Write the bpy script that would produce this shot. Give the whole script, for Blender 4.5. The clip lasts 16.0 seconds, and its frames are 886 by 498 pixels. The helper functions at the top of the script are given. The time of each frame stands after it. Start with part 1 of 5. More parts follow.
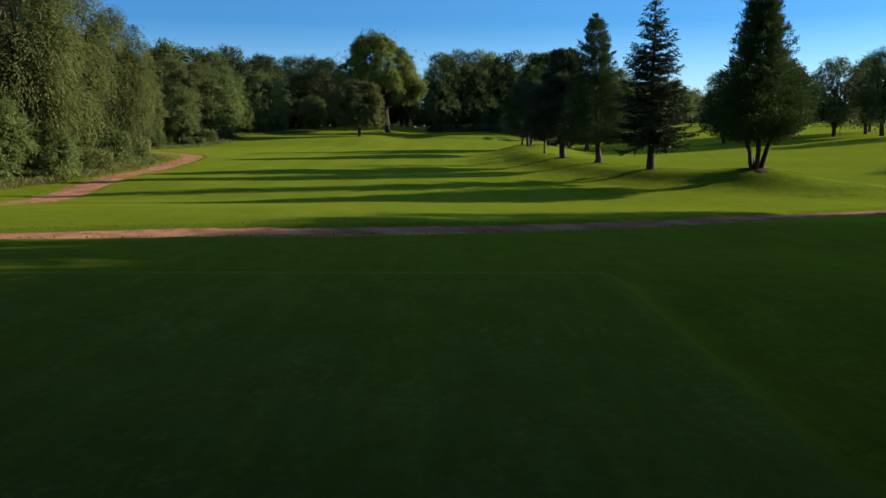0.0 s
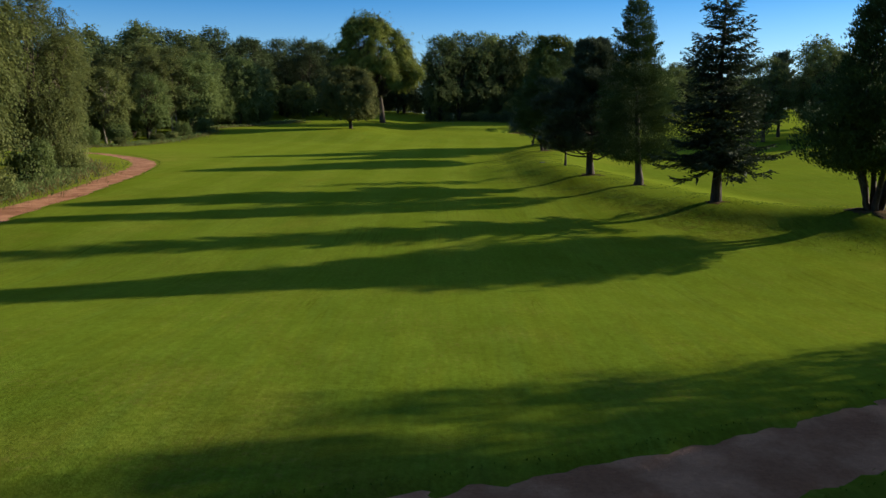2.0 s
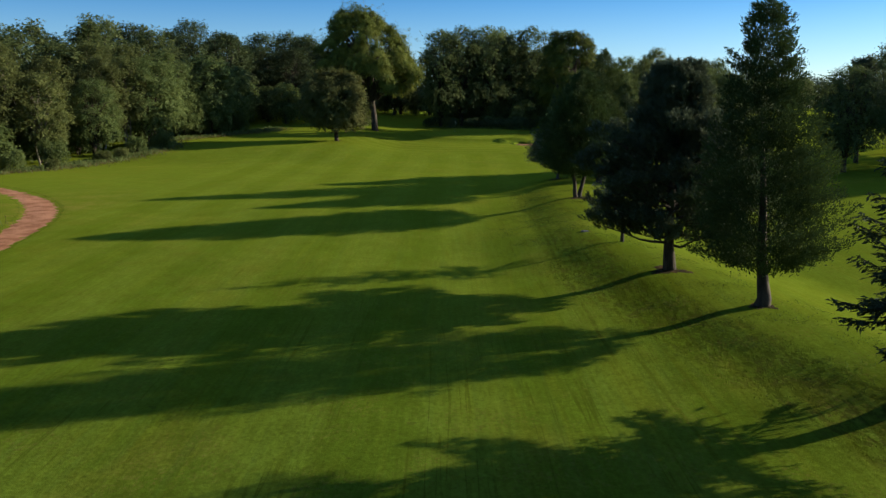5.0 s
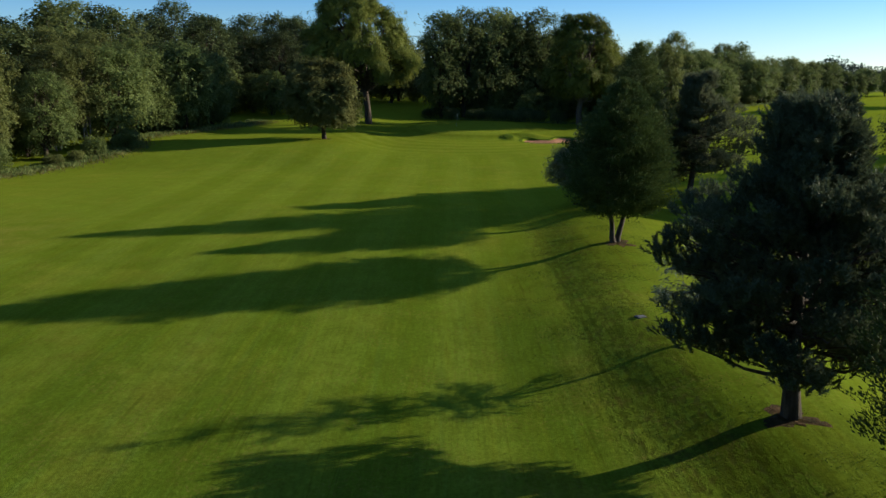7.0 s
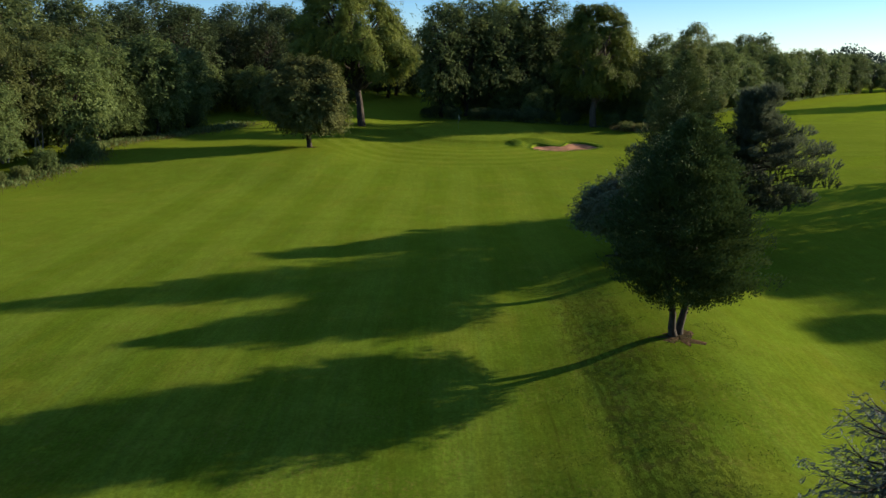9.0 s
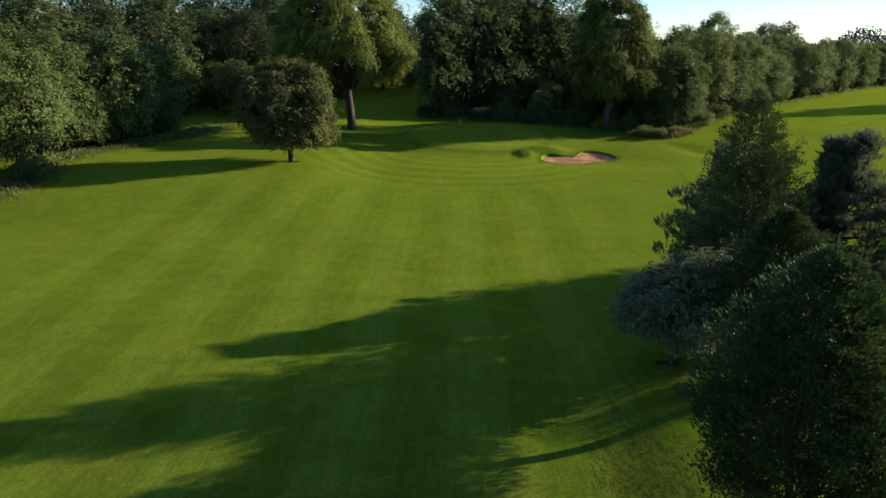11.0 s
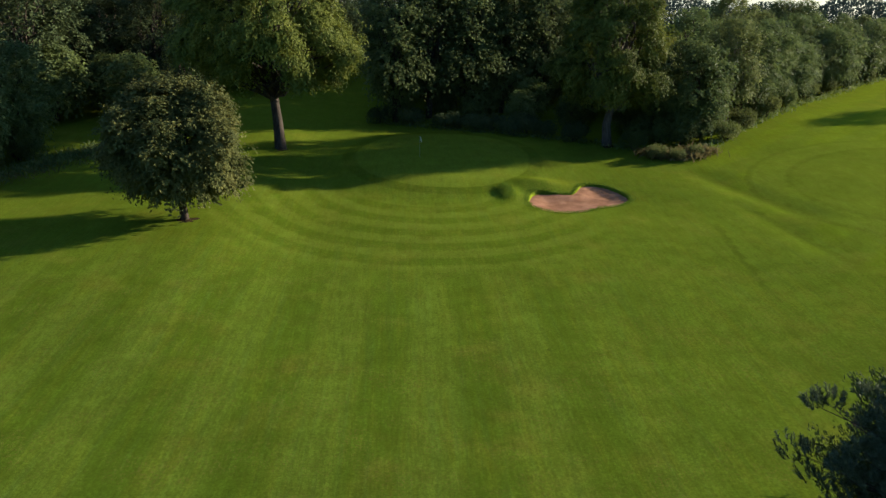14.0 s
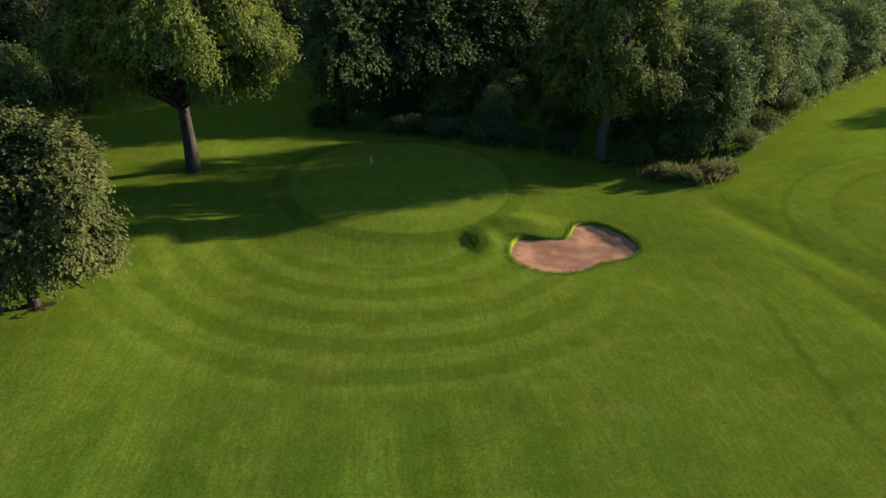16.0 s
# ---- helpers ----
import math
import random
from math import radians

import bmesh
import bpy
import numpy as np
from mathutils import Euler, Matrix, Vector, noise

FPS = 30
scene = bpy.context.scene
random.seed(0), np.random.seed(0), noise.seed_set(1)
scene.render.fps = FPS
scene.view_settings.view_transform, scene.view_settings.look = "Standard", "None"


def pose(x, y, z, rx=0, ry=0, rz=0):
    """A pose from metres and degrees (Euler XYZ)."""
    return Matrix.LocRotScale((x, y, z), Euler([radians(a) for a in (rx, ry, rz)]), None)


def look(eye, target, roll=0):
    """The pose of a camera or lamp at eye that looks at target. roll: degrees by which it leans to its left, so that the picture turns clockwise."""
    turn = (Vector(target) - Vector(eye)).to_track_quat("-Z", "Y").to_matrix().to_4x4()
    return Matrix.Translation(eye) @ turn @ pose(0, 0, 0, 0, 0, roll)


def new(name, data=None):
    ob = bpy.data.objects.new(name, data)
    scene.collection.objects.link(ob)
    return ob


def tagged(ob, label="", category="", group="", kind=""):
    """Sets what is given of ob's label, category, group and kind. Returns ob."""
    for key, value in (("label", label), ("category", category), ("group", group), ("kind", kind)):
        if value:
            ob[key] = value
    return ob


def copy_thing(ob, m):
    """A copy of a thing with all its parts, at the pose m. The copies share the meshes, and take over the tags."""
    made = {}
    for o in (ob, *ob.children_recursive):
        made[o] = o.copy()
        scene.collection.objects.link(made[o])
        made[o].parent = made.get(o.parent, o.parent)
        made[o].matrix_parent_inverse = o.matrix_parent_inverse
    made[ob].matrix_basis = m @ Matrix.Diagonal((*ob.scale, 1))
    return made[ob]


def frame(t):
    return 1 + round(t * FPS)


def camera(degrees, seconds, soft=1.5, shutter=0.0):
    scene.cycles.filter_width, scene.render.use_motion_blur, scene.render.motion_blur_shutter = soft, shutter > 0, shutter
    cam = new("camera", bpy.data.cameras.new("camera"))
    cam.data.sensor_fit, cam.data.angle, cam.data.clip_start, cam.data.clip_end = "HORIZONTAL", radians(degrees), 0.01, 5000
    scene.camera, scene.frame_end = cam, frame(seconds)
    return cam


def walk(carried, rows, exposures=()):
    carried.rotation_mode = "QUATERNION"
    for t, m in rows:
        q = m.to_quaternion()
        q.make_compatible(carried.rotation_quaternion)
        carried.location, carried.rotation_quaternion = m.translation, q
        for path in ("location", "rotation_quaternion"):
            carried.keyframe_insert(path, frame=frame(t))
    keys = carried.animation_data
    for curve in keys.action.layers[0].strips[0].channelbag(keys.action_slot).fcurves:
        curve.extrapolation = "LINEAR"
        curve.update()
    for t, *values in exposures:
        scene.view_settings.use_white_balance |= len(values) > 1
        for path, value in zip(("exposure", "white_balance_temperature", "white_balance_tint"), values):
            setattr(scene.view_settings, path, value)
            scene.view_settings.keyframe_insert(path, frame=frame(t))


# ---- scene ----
cam = camera(54.7, 16.0)
METRES, EYE, TILT, LEAN, TURN = 135.0, 4.6, -7.3, 0.0, 0.0
ROWS = [
    (0.0, 0.0, 0.0, 0.0, 0.0, 0.0, 0.0),
    (0.5, 0.0002, 0.0287, 0.008, 0.0, -0.45, 0.03),
    (1.0, 0.0005, 0.0579, 0.0162, 0.01, -0.86, 0.03),
    (1.5, 0.001, 0.0871, 0.0245, 0.02, -1.23, 0.04),
    (2.0, 0.0013, 0.1162, 0.0327, 0.02, -1.33, 0.04),
    (2.5, 0.0016, 0.1444, 0.0407, 0.04, -1.35, 0.05),
    (3.0, 0.0017, 0.1722, 0.0486, 0.05, -1.34, 0.05),
    (3.5, 0.0016, 0.1996, 0.0565, 0.06, -1.35, 0.04),
    (4.0, 0.0016, 0.2273, 0.0645, 0.06, -1.45, 0.01),
    (6.5, 0.0024, 0.3668, 0.1054, 0.13, -3.26, -0.12),
    (7.0, 0.0025, 0.394, 0.1132, 0.15, -3.55, -0.13),
    (7.5, 0.0024, 0.4204, 0.1209, 0.16, -3.86, -0.13),
    (8.0, 0.0027, 0.4467, 0.1283, 0.18, -4.09, -0.15),
    (8.5, 0.0028, 0.4723, 0.1358, 0.19, -4.33, -0.16),
    (9.0, 0.0028, 0.4974, 0.1432, 0.2, -4.59, -0.16),
    (11.5, -0.0013, 0.6174, 0.1928, -0.09, -6.76, -0.48),
    (12.0, -0.0035, 0.6427, 0.2025, -0.38, -7.09, -0.52),
    (12.5, -0.0014, 0.6818, 0.2109, -0.76, -7.52, -0.44),
    (13.0, -0.0003, 0.724, 0.2218, -1.13, -8.11, -0.45),
    (13.5, 0.0014, 0.7656, 0.2325, -1.9, -8.72, -0.37),
    (14.0, 0.0039, 0.8064, 0.2431, -2.6, -9.42, -0.3),
    (14.5, 0.0067, 0.8462, 0.253, -3.16, -10.16, -0.26),
    (15.0, 0.01, 0.8851, 0.2622, -3.84, -10.93, -0.22),
    (15.5, 0.014, 0.9219, 0.2708, -4.31, -11.65, -0.19),
    (16.0, 0.0177, 0.9577, 0.2798, -4.78, -12.44, -0.18),
]
walk(cam, [(t, pose(0, 0, EYE, TILT, LEAN, TURN) @ pose(METRES * x, METRES * y, METRES * z, 90 + pitch, roll, yaw)) for t, x, y, z, yaw, pitch, roll in ROWS],
     exposures=[(0.0, 0.98), (2.0, 0.92), (3.3, 0.78), (4.3, 0.84), (8.0, 0.92), (11.5, 1.27), (13.5, 1.14), (15.0, 1.13), (16.0, 1.23)])

# ---- world and sun ----
SUN_EL, SUN_AZ = 17.0, 20.5          # degrees above the horizon; degrees from +x towards +y
w = bpy.data.worlds.new("world")
scene.world = w
w.use_nodes = True
nt = w.node_tree
sky = nt.nodes.new("ShaderNodeTexSky")
sky.sky_type, sky.sun_disc = "NISHITA", False
sky.sun_elevation, sky.sun_rotation = radians(SUN_EL), radians(90 - SUN_AZ)
sky.air_density, sky.dust_density, sky.ozone_density = 1.0, 0.35, 2.0
tone = nt.nodes.new("ShaderNodeMix")
tone.data_type, tone.blend_type = "RGBA", "MULTIPLY"
tone.inputs[0].default_value = 1.0
# clear evening blue overhead, paler towards the horizon
tc, sep, tint = nt.nodes.new("ShaderNodeTexCoord"), nt.nodes.new("ShaderNodeSeparateXYZ"), nt.nodes.new("ShaderNodeValToRGB")
nt.links.new(tc.outputs["Generated"], sep.inputs[0])
nt.links.new(sep.outputs[2], tint.inputs[0])
for e, (p, c) in zip((tint.color_ramp.elements[0], tint.color_ramp.elements[1], tint.color_ramp.elements.new(0.13)), ((0.0, (0.70, 0.89, 1.22)), (0.6, (0.13, 0.35, 0.70)), (0.13, (0.165, 0.445, 0.81)))):
    e.position, e.color = p, (*c, 1)
nt.links.new(tint.outputs[0], tone.inputs[7])
nt.links.new(sky.outputs[0], tone.inputs[6])
nt.links.new(tone.outputs[2], nt.nodes["Background"].inputs[0])
nt.nodes["Background"].inputs[1].default_value = 0.098
sun = new("sun", bpy.data.lights.new("sun", "SUN"))
sun.data.energy, sun.data.angle, sun.data.color = 5.0, radians(0.6), (1.0, 0.90, 0.72)
sd = Vector((math.cos(radians(SUN_EL)) * math.cos(radians(SUN_AZ)), math.cos(radians(SUN_EL)) * math.sin(radians(SUN_AZ)), math.sin(radians(SUN_EL))))
sun.matrix_world = look(sd * 300, (0, 0, 0))

# ---- node helpers ----


def material(name, rough=0.8):
    m = bpy.data.materials.new(name)
    m.use_nodes = True
    m.node_tree.nodes["Principled BSDF"].inputs["Roughness"].default_value = rough
    m.node_tree.nodes["Principled BSDF"].inputs["Specular IOR Level"].default_value = 0.25
    return m, m.node_tree, m.node_tree.nodes["Principled BSDF"]


def put(nt, socket, value):
    if hasattr(value, "is_output"):
        nt.links.new(value, socket)
    else:
        socket.default_value = value


def calc(nt, op, a, b=0.0, c=0.0):
    n = nt.nodes.new("ShaderNodeMath")
    n.operation = op
    for i, v in enumerate((a, b, c)):
        put(nt, n.inputs[i], v)
    return n.outputs[0]


def ramp(nt, lo, hi, value):
    """0 below lo, 1 above hi, smooth between."""
    n = nt.nodes.new("ShaderNodeMapRange")
    n.interpolation_type = "SMOOTHSTEP"
    for k, v in zip(("Value", "From Min", "From Max"), (value, lo, hi)):
        put(nt, n.inputs[k], v)
    return n.outputs[0]


def mixed(nt, f, a, b):
    n = nt.nodes.new("ShaderNodeMix")
    n.data_type = "RGBA"
    for s, v in ((n.inputs[0], f), (n.inputs[6], a), (n.inputs[7], b)):
        put(nt, s, (*v, 1) if isinstance(v, tuple) and len(v) == 3 else v)
    return n.outputs[2]


def scaled(nt, col, f):
    n = nt.nodes.new("ShaderNodeVectorMath")
    n.operation = "SCALE"
    put(nt, n.inputs[0], col)
    put(nt, n.inputs["Scale"], f)
    return n.outputs[0]


def place(nt, sx=1, sy=1, sz=1):
    g = nt.nodes.new("ShaderNodeNewGeometry")
    n = nt.nodes.new("ShaderNodeMapping")
    n.inputs["Scale"].default_value = (sx, sy, sz)
    nt.links.new(g.outputs["Position"], n.inputs[0])
    return n.outputs[0]


def noisy(nt, scale, where=None, detail=3.0, rough=0.55):
    n = nt.nodes.new("ShaderNodeTexNoise")
    n.inputs["Scale"].default_value, n.inputs["Detail"].default_value, n.inputs["Roughness"].default_value = scale, detail, rough
    nt.links.new(where if where else place(nt), n.inputs["Vector"])
    return n.outputs[0]


def bumped(nt, bsdf, height, strength=0.5, distance=0.05):
    n = nt.nodes.new("ShaderNodeBump")
    n.inputs["Strength"].default_value, n.inputs["Distance"].default_value = strength, distance
    nt.links.new(height, n.inputs["Height"])
    nt.links.new(n.outputs[0], bsdf.inputs["Normal"])


# ---- ground materials ----


def grass_material():
    m, nt, b = material("mown_grass", 0.75)
    g = nt.nodes.new("ShaderNodeNewGeometry")
    sp = nt.nodes.new("ShaderNodeSeparateXYZ")
    nt.links.new(g.outputs["Position"], sp.inputs[0])
    x, y, z = sp.outputs
    big = noisy(nt, 0.045, detail=4)
    mid = noisy(nt, 0.5, detail=4)
    fine = noisy(nt, 7.0, detail=5, rough=0.8)
    streak = noisy(nt, 1.0, place(nt, 3.4, 0.22, 1), detail=5, rough=0.7)
    # mowing stripes along the fairway
    xw = calc(nt, "ADD", x, calc(nt, "MULTIPLY", big, 2.5))
    xs = calc(nt, "ADD", xw, calc(nt, "MULTIPLY", y, -0.012))
    st = calc(nt, "SINE", calc(nt, "MULTIPLY", xs, 2 * math.pi / 5.6))
    st = ramp(nt, -0.8, 0.8, st)
    fair = calc(nt, "MULTIPLY", ramp(nt, 40, 60, y), calc(nt, "MULTIPLY", ramp(nt, 176, 164, y), ramp(nt, 20.0, 6.0, x)))
    fair = calc(nt, "MULTIPLY", fair, ramp(nt, -30, -25, x))
    # rings mown round the green
    dx, dy = calc(nt, "MULTIPLY", calc(nt, "SUBTRACT", x, 3.0), 1.1), calc(nt, "SUBTRACT", y, 197.0)
    rr = calc(nt, "SQRT", calc(nt, "ADD", calc(nt, "MULTIPLY", dx, dx), calc(nt, "MULTIPLY", dy, dy)))
    rr = calc(nt, "ADD", rr, calc(nt, "MULTIPLY_ADD", mid, 0.8, -0.75))
    ring = ramp(nt, -0.6, 0.6, calc(nt, "SINE", calc(nt, "MULTIPLY", rr, 2 * math.pi / 3.4)))
    ringzone = calc(nt, "MULTIPLY", calc(nt, "MULTIPLY", ramp(nt, 7.5, 8.5, rr), ramp(nt, 25.5, 24.0, rr)), calc(nt, "MULTIPLY", ramp(nt, 19, 14, x), ramp(nt, 197, 193, y)))
    band = mixed(nt, fair, (0.5, 0.5, 0.5), st)
    band = mixed(nt, ringzone, band, ring)
    col = mixed(nt, band, (0.066, 0.106, 0.0095), (0.099, 0.139, 0.0155))
    # the apron is cut a little shorter than the fairway
    col = mixed(nt, calc(nt, "MULTIPLY", ringzone, 0.38), col, mixed(nt, ring, (0.060, 0.098, 0.009), (0.120, 0.150, 0.018)))
    # the green itself: an oval of short turf with a darker collar
    gx, gy = calc(nt, "DIVIDE", calc(nt, "SUBTRACT", x, 4.8), 9.6), calc(nt, "DIVIDE", calc(nt, "SUBTRACT", y, 206.5), 12.6)
    gr = calc(nt, "SQRT", calc(nt, "ADD", calc(nt, "MULTIPLY", gx, gx), calc(nt, "MULTIPLY", gy, gy)))
    col = mixed(nt, ramp(nt, 1.17, 1.13, gr), col, (0.046, 0.078, 0.008))
    col = mixed(nt, ramp(nt, 1.02, 0.99, gr), col, (0.110, 0.148, 0.017))
    # dry and worn ground
    dry = calc(nt, "MULTIPLY", ramp(nt, 0.52, 0.72, noisy(nt, 0.22, detail=5)), 0.75)
    col = mixed(nt, dry, col, (0.128, 0.132, 0.018))
    rough_zone = ramp(nt, -23.5, -27, calc(nt, "ADD", x, calc(nt, "MULTIPLY", mid, 4)))
    rough_zone = calc(nt, "MULTIPLY", rough_zone, ramp(nt, 125, 105, y))
    col = mixed(nt, calc(nt, "MULTIPLY", rough_zone, ramp(nt, 0.35, 0.7, mid)), col, (0.17, 0.125, 0.03))
    # tyre lines along the foot of the bank, clover and worn spots
    lines = calc(nt, "SINE", calc(nt, "MULTIPLY", calc(nt, "ADD", x, calc(nt, "MULTIPLY", noisy(nt, 0.02, detail=1), 3.0)), 2 * math.pi / 1.1))
    lines = calc(nt, "MULTIPLY", ramp(nt, 0.80, 0.98, lines), ramp(nt, 0.45, 0.62, noisy(nt, 1.0, place(nt, 0.5, 0.06, 1))))
    lines = calc(nt, "MULTIPLY", lines, calc(nt, "MULTIPLY", calc(nt, "MULTIPLY", ramp(nt, 55, 62, y), ramp(nt, 140, 125, y)), calc(nt, "MULTIPLY", ramp(nt, 5, 7, x), ramp(nt, 12, 10, x))))
    col = mixed(nt, calc(nt, "MULTIPLY", lines, 0.55), col, (0.045, 0.060, 0.006))
    sway = calc(nt, "MULTIPLY", calc(nt, "SUBTRACT", noisy(nt, 0.16, detail=3), 0.5), 0.7)
    broken = ramp(nt, 0.40, 0.55, noisy(nt, 0.5, place(nt, 0.4, 1, 1), detail=4))
    for cx, half, lo, hi in ((6.35, 0.13, 66, 112), (9.0, 0.16, 68, 98), (6.75, 0.09, 84, 104), (4.3, 0.07, 84, 104), (7.9, 0.10, 72, 92)):
        rut_swale_shade = ramp(nt, half, half * 0.3, calc(nt, "ABSOLUTE", calc(nt, "ADD", calc(nt, "SUBTRACT", x, cx), sway)))
        rut_swale_shade = calc(nt, "MULTIPLY", calc(nt, "MULTIPLY", rut_swale_shade, broken), calc(nt, "MULTIPLY", ramp(nt, lo, lo + 6, y), ramp(nt, hi, hi - 8, y)))
        col = mixed(nt, calc(nt, "MULTIPLY", rut_swale_shade, 0.75), col, (0.030, 0.040, 0.007))
    lap = calc(nt, "SUBTRACT", x, calc(nt, "ADD", 7.4, calc(nt, "ADD", calc(nt, "MULTIPLY", calc(nt, "MAXIMUM", calc(nt, "SUBTRACT", 80.0, y), 0.0), 0.285), calc(nt, "MULTIPLY", calc(nt, "MAXIMUM", calc(nt, "SUBTRACT", y, 118.0), 0.0), 0.2))))
    face = calc(nt, "MULTIPLY", ramp(nt, -2.2, -1.2, lap), ramp(nt, 2.3, 1.2, lap))
    tuft = calc(nt, "MULTIPLY", ramp(nt, 0.45, 0.57, noisy(nt, 3.6, place(nt, 1, 0.5, 1), detail=6, rough=0.7)), calc(nt, "MULTIPLY", calc(nt, "MULTIPLY", ramp(nt, 48, 58, y), ramp(nt, 124, 108, y)), face))
    col = mixed(nt, calc(nt, "MULTIPLY", tuft, 0.85), col, mixed(nt, ramp(nt, 0.45, 0.6, noisy(nt, 0.9, detail=5)), (0.034, 0.050, 0.008), (0.040, 0.034, 0.012)))
    # the shorter turf of the tee, and mowing on the far fairway
    tee = calc(nt, "MULTIPLY", ramp(nt, 3.9, 3.3, calc(nt, "ADD", x, calc(nt, "MULTIPLY", mid, 0.5))), ramp(nt, 16.5, 16.1, calc(nt, "ADD", y, calc(nt, "MULTIPLY", mid, 0.5))))
    # rough round the tee, coloured extra dark to deepen the shade over it
    shaded_rough = calc(nt, "MULTIPLY", ramp(nt, 26.4, 25.2, calc(nt, "SUBTRACT", y, calc(nt, "MULTIPLY", x, 0.42))), calc(nt, "MULTIPLY", ramp(nt, 30, 22, x), ramp(nt, -34, -16, x)))
    col = mixed(nt, calc(nt, "MULTIPLY", shaded_rough, 0.94), col, mixed(nt, ramp(nt, 0.4, 0.6, noisy(nt, 1.4, detail=5)), (0.013, 0.033, 0.007), (0.034, 0.056, 0.010)))
    # the tee turf too is darkened for the shade it lies in
    col = mixed(nt, calc(nt, "MULTIPLY", tee, 0.92), col, mixed(nt, ramp(nt, 0.35, 0.65, noisy(nt, 2.2, place(nt, 1, 0.4, 1), detail=5)), (0.026, 0.036, 0.017), (0.048, 0.060, 0.025)))
    far = calc(nt, "SUBTRACT", x, calc(nt, "MULTIPLY", calc(nt, "SUBTRACT", y, 200.0), 0.95))
    fs = ramp(nt, -0.5, 0.5, calc(nt, "SINE", calc(nt, "MULTIPLY", calc(nt, "ADD", far, calc(nt, "MULTIPLY", big, 6.0)), 2 * math.pi / 8.0)))
    fz = calc(nt, "MULTIPLY", ramp(nt, 30, 36, x), ramp(nt, 150, 175, y))
    col = mixed(nt, calc(nt, "MULTIPLY", fz, calc(nt, "MULTIPLY", fs, 0.5)), col, (0.115, 0.165, 0.008))
    yellow = calc(nt, "MULTIPLY", ramp(nt, 0.46, 0.68, noisy(nt, 1.0, place(nt, 1.3, 0.10, 1), detail=5, rough=0.65)), 0.30)
    col = mixed(nt, yellow, col, (0.134, 0.138, 0.012))
    # a second mown oval on the slope, with its collar
    ox, oy = calc(nt, "SUBTRACT", x, 56.0), calc(nt, "SUBTRACT", y, 190.0)
    orad = calc(nt, "ADD", calc(nt, "SQRT", calc(nt, "ADD", calc(nt, "MULTIPLY", ox, ox), calc(nt, "MULTIPLY", oy, oy))), calc(nt, "MULTIPLY", mid, 1.2))
    col = mixed(nt, calc(nt, "MULTIPLY", ramp(nt, 22.3, 21.5, orad), 0.7), col, (0.100, 0.134, 0.016))
    col = mixed(nt, calc(nt, "MULTIPLY", ramp(nt, 18.3, 17.7, orad), 0.75), col, (0.078, 0.108, 0.012))
    edge = calc(nt, "ADD", ramp(nt, 0.5, 0.1, calc(nt, "ABSOLUTE", calc(nt, "SUBTRACT", orad, 21.9))), ramp(nt, 0.6, 0.1, calc(nt, "ABSOLUTE", calc(nt, "SUBTRACT", orad, 18.0))))
    col = mixed(nt, calc(nt, "MULTIPLY", edge, 0.5), col, (0.045, 0.070, 0.008))
    # shade of the shallow swales that run down past it, painted as dark lines
    wig = calc(nt, "MULTIPLY", calc(nt, "SUBTRACT", mid, 0.5), 1.6)
    for slope, cx, cy, half, lo, hi in ((0.276, 34.0, 192.0, 1.2, 181, 201), (0.10, 32.4, 183.0, 0.8, 171, 189), (-0.12, 26.6, 176.0, 0.5, 168, 182)):
        off = calc(nt, "ADD", calc(nt, "SUBTRACT", x, cx), calc(nt, "MULTIPLY", calc(nt, "SUBTRACT", y, cy), slope))
        rut_swale_shade = ramp(nt, half, 0.1, calc(nt, "ABSOLUTE", calc(nt, "ADD", off, wig)))
        rut_swale_shade = calc(nt, "MULTIPLY", rut_swale_shade, calc(nt, "MULTIPLY", ramp(nt, lo - 6, lo + 4, y), ramp(nt, hi + 2, hi - 4, y)))
        col = mixed(nt, calc(nt, "MULTIPLY", rut_swale_shade, 0.6), col, (0.040, 0.062, 0.008))
    divots = calc(nt, "MULTIPLY", ramp(nt, 0.66, 0.70, noisy(nt, 2.6, place(nt, 0.8, 1.0, 1), detail=3, rough=0.6)), ramp(nt, 0.48, 0.60, noisy(nt, 0.10, detail=2)))
    col = mixed(nt, calc(nt, "MULTIPLY", divots, 0.6), col, (0.040, 0.046, 0.010))
    spots = ramp(nt, 0.60, 0.74, noisy(nt, 1.6, detail=6, rough=0.7))
    col = mixed(nt, calc(nt, "MULTIPLY", spots, 0.45), col, (0.052, 0.092, 0.006))
    worn = ramp(nt, 0.66, 0.80, noisy(nt, 0.8, place(nt, 1, 1, 1), detail=7, rough=0.75))
    col = mixed(nt, calc(nt, "MULTIPLY", worn, 0.5), col, (0.135, 0.125, 0.03))
    tone = calc(nt, "ADD", 0.80, calc(nt, "MULTIPLY", ramp(nt, 0.34, 0.66, fine), 0.36))
    tone = calc(nt, "MULTIPLY", tone, calc(nt, "ADD", 0.62, calc(nt, "MULTIPLY", mid, 0.76)))
    tone = calc(nt, "MULTIPLY", tone, calc(nt, "ADD", 0.78, calc(nt, "MULTIPLY", streak, 0.44)))
    close = noisy(nt, 24.0, detail=3, rough=0.7)
    tone = calc(nt, "MULTIPLY", tone, calc(nt, "ADD", 0.79, calc(nt, "MULTIPLY", close, 0.42)))
    # thin wheel lines down the fairway, and brown thatch showing through
    wheel = noisy(nt, 1.0, place(nt, 2.3, 0.035, 1), detail=2, rough=0.5)
    wheel = calc(nt, "MULTIPLY", ramp(nt, 0.022, 0.005, calc(nt, "ABSOLUTE", calc(nt, "SUBTRACT", wheel, 0.56))), ramp(nt, 0.45, 0.60, noisy(nt, 0.35, place(nt, 1, 0.5, 1), detail=4, rough=0.7)))
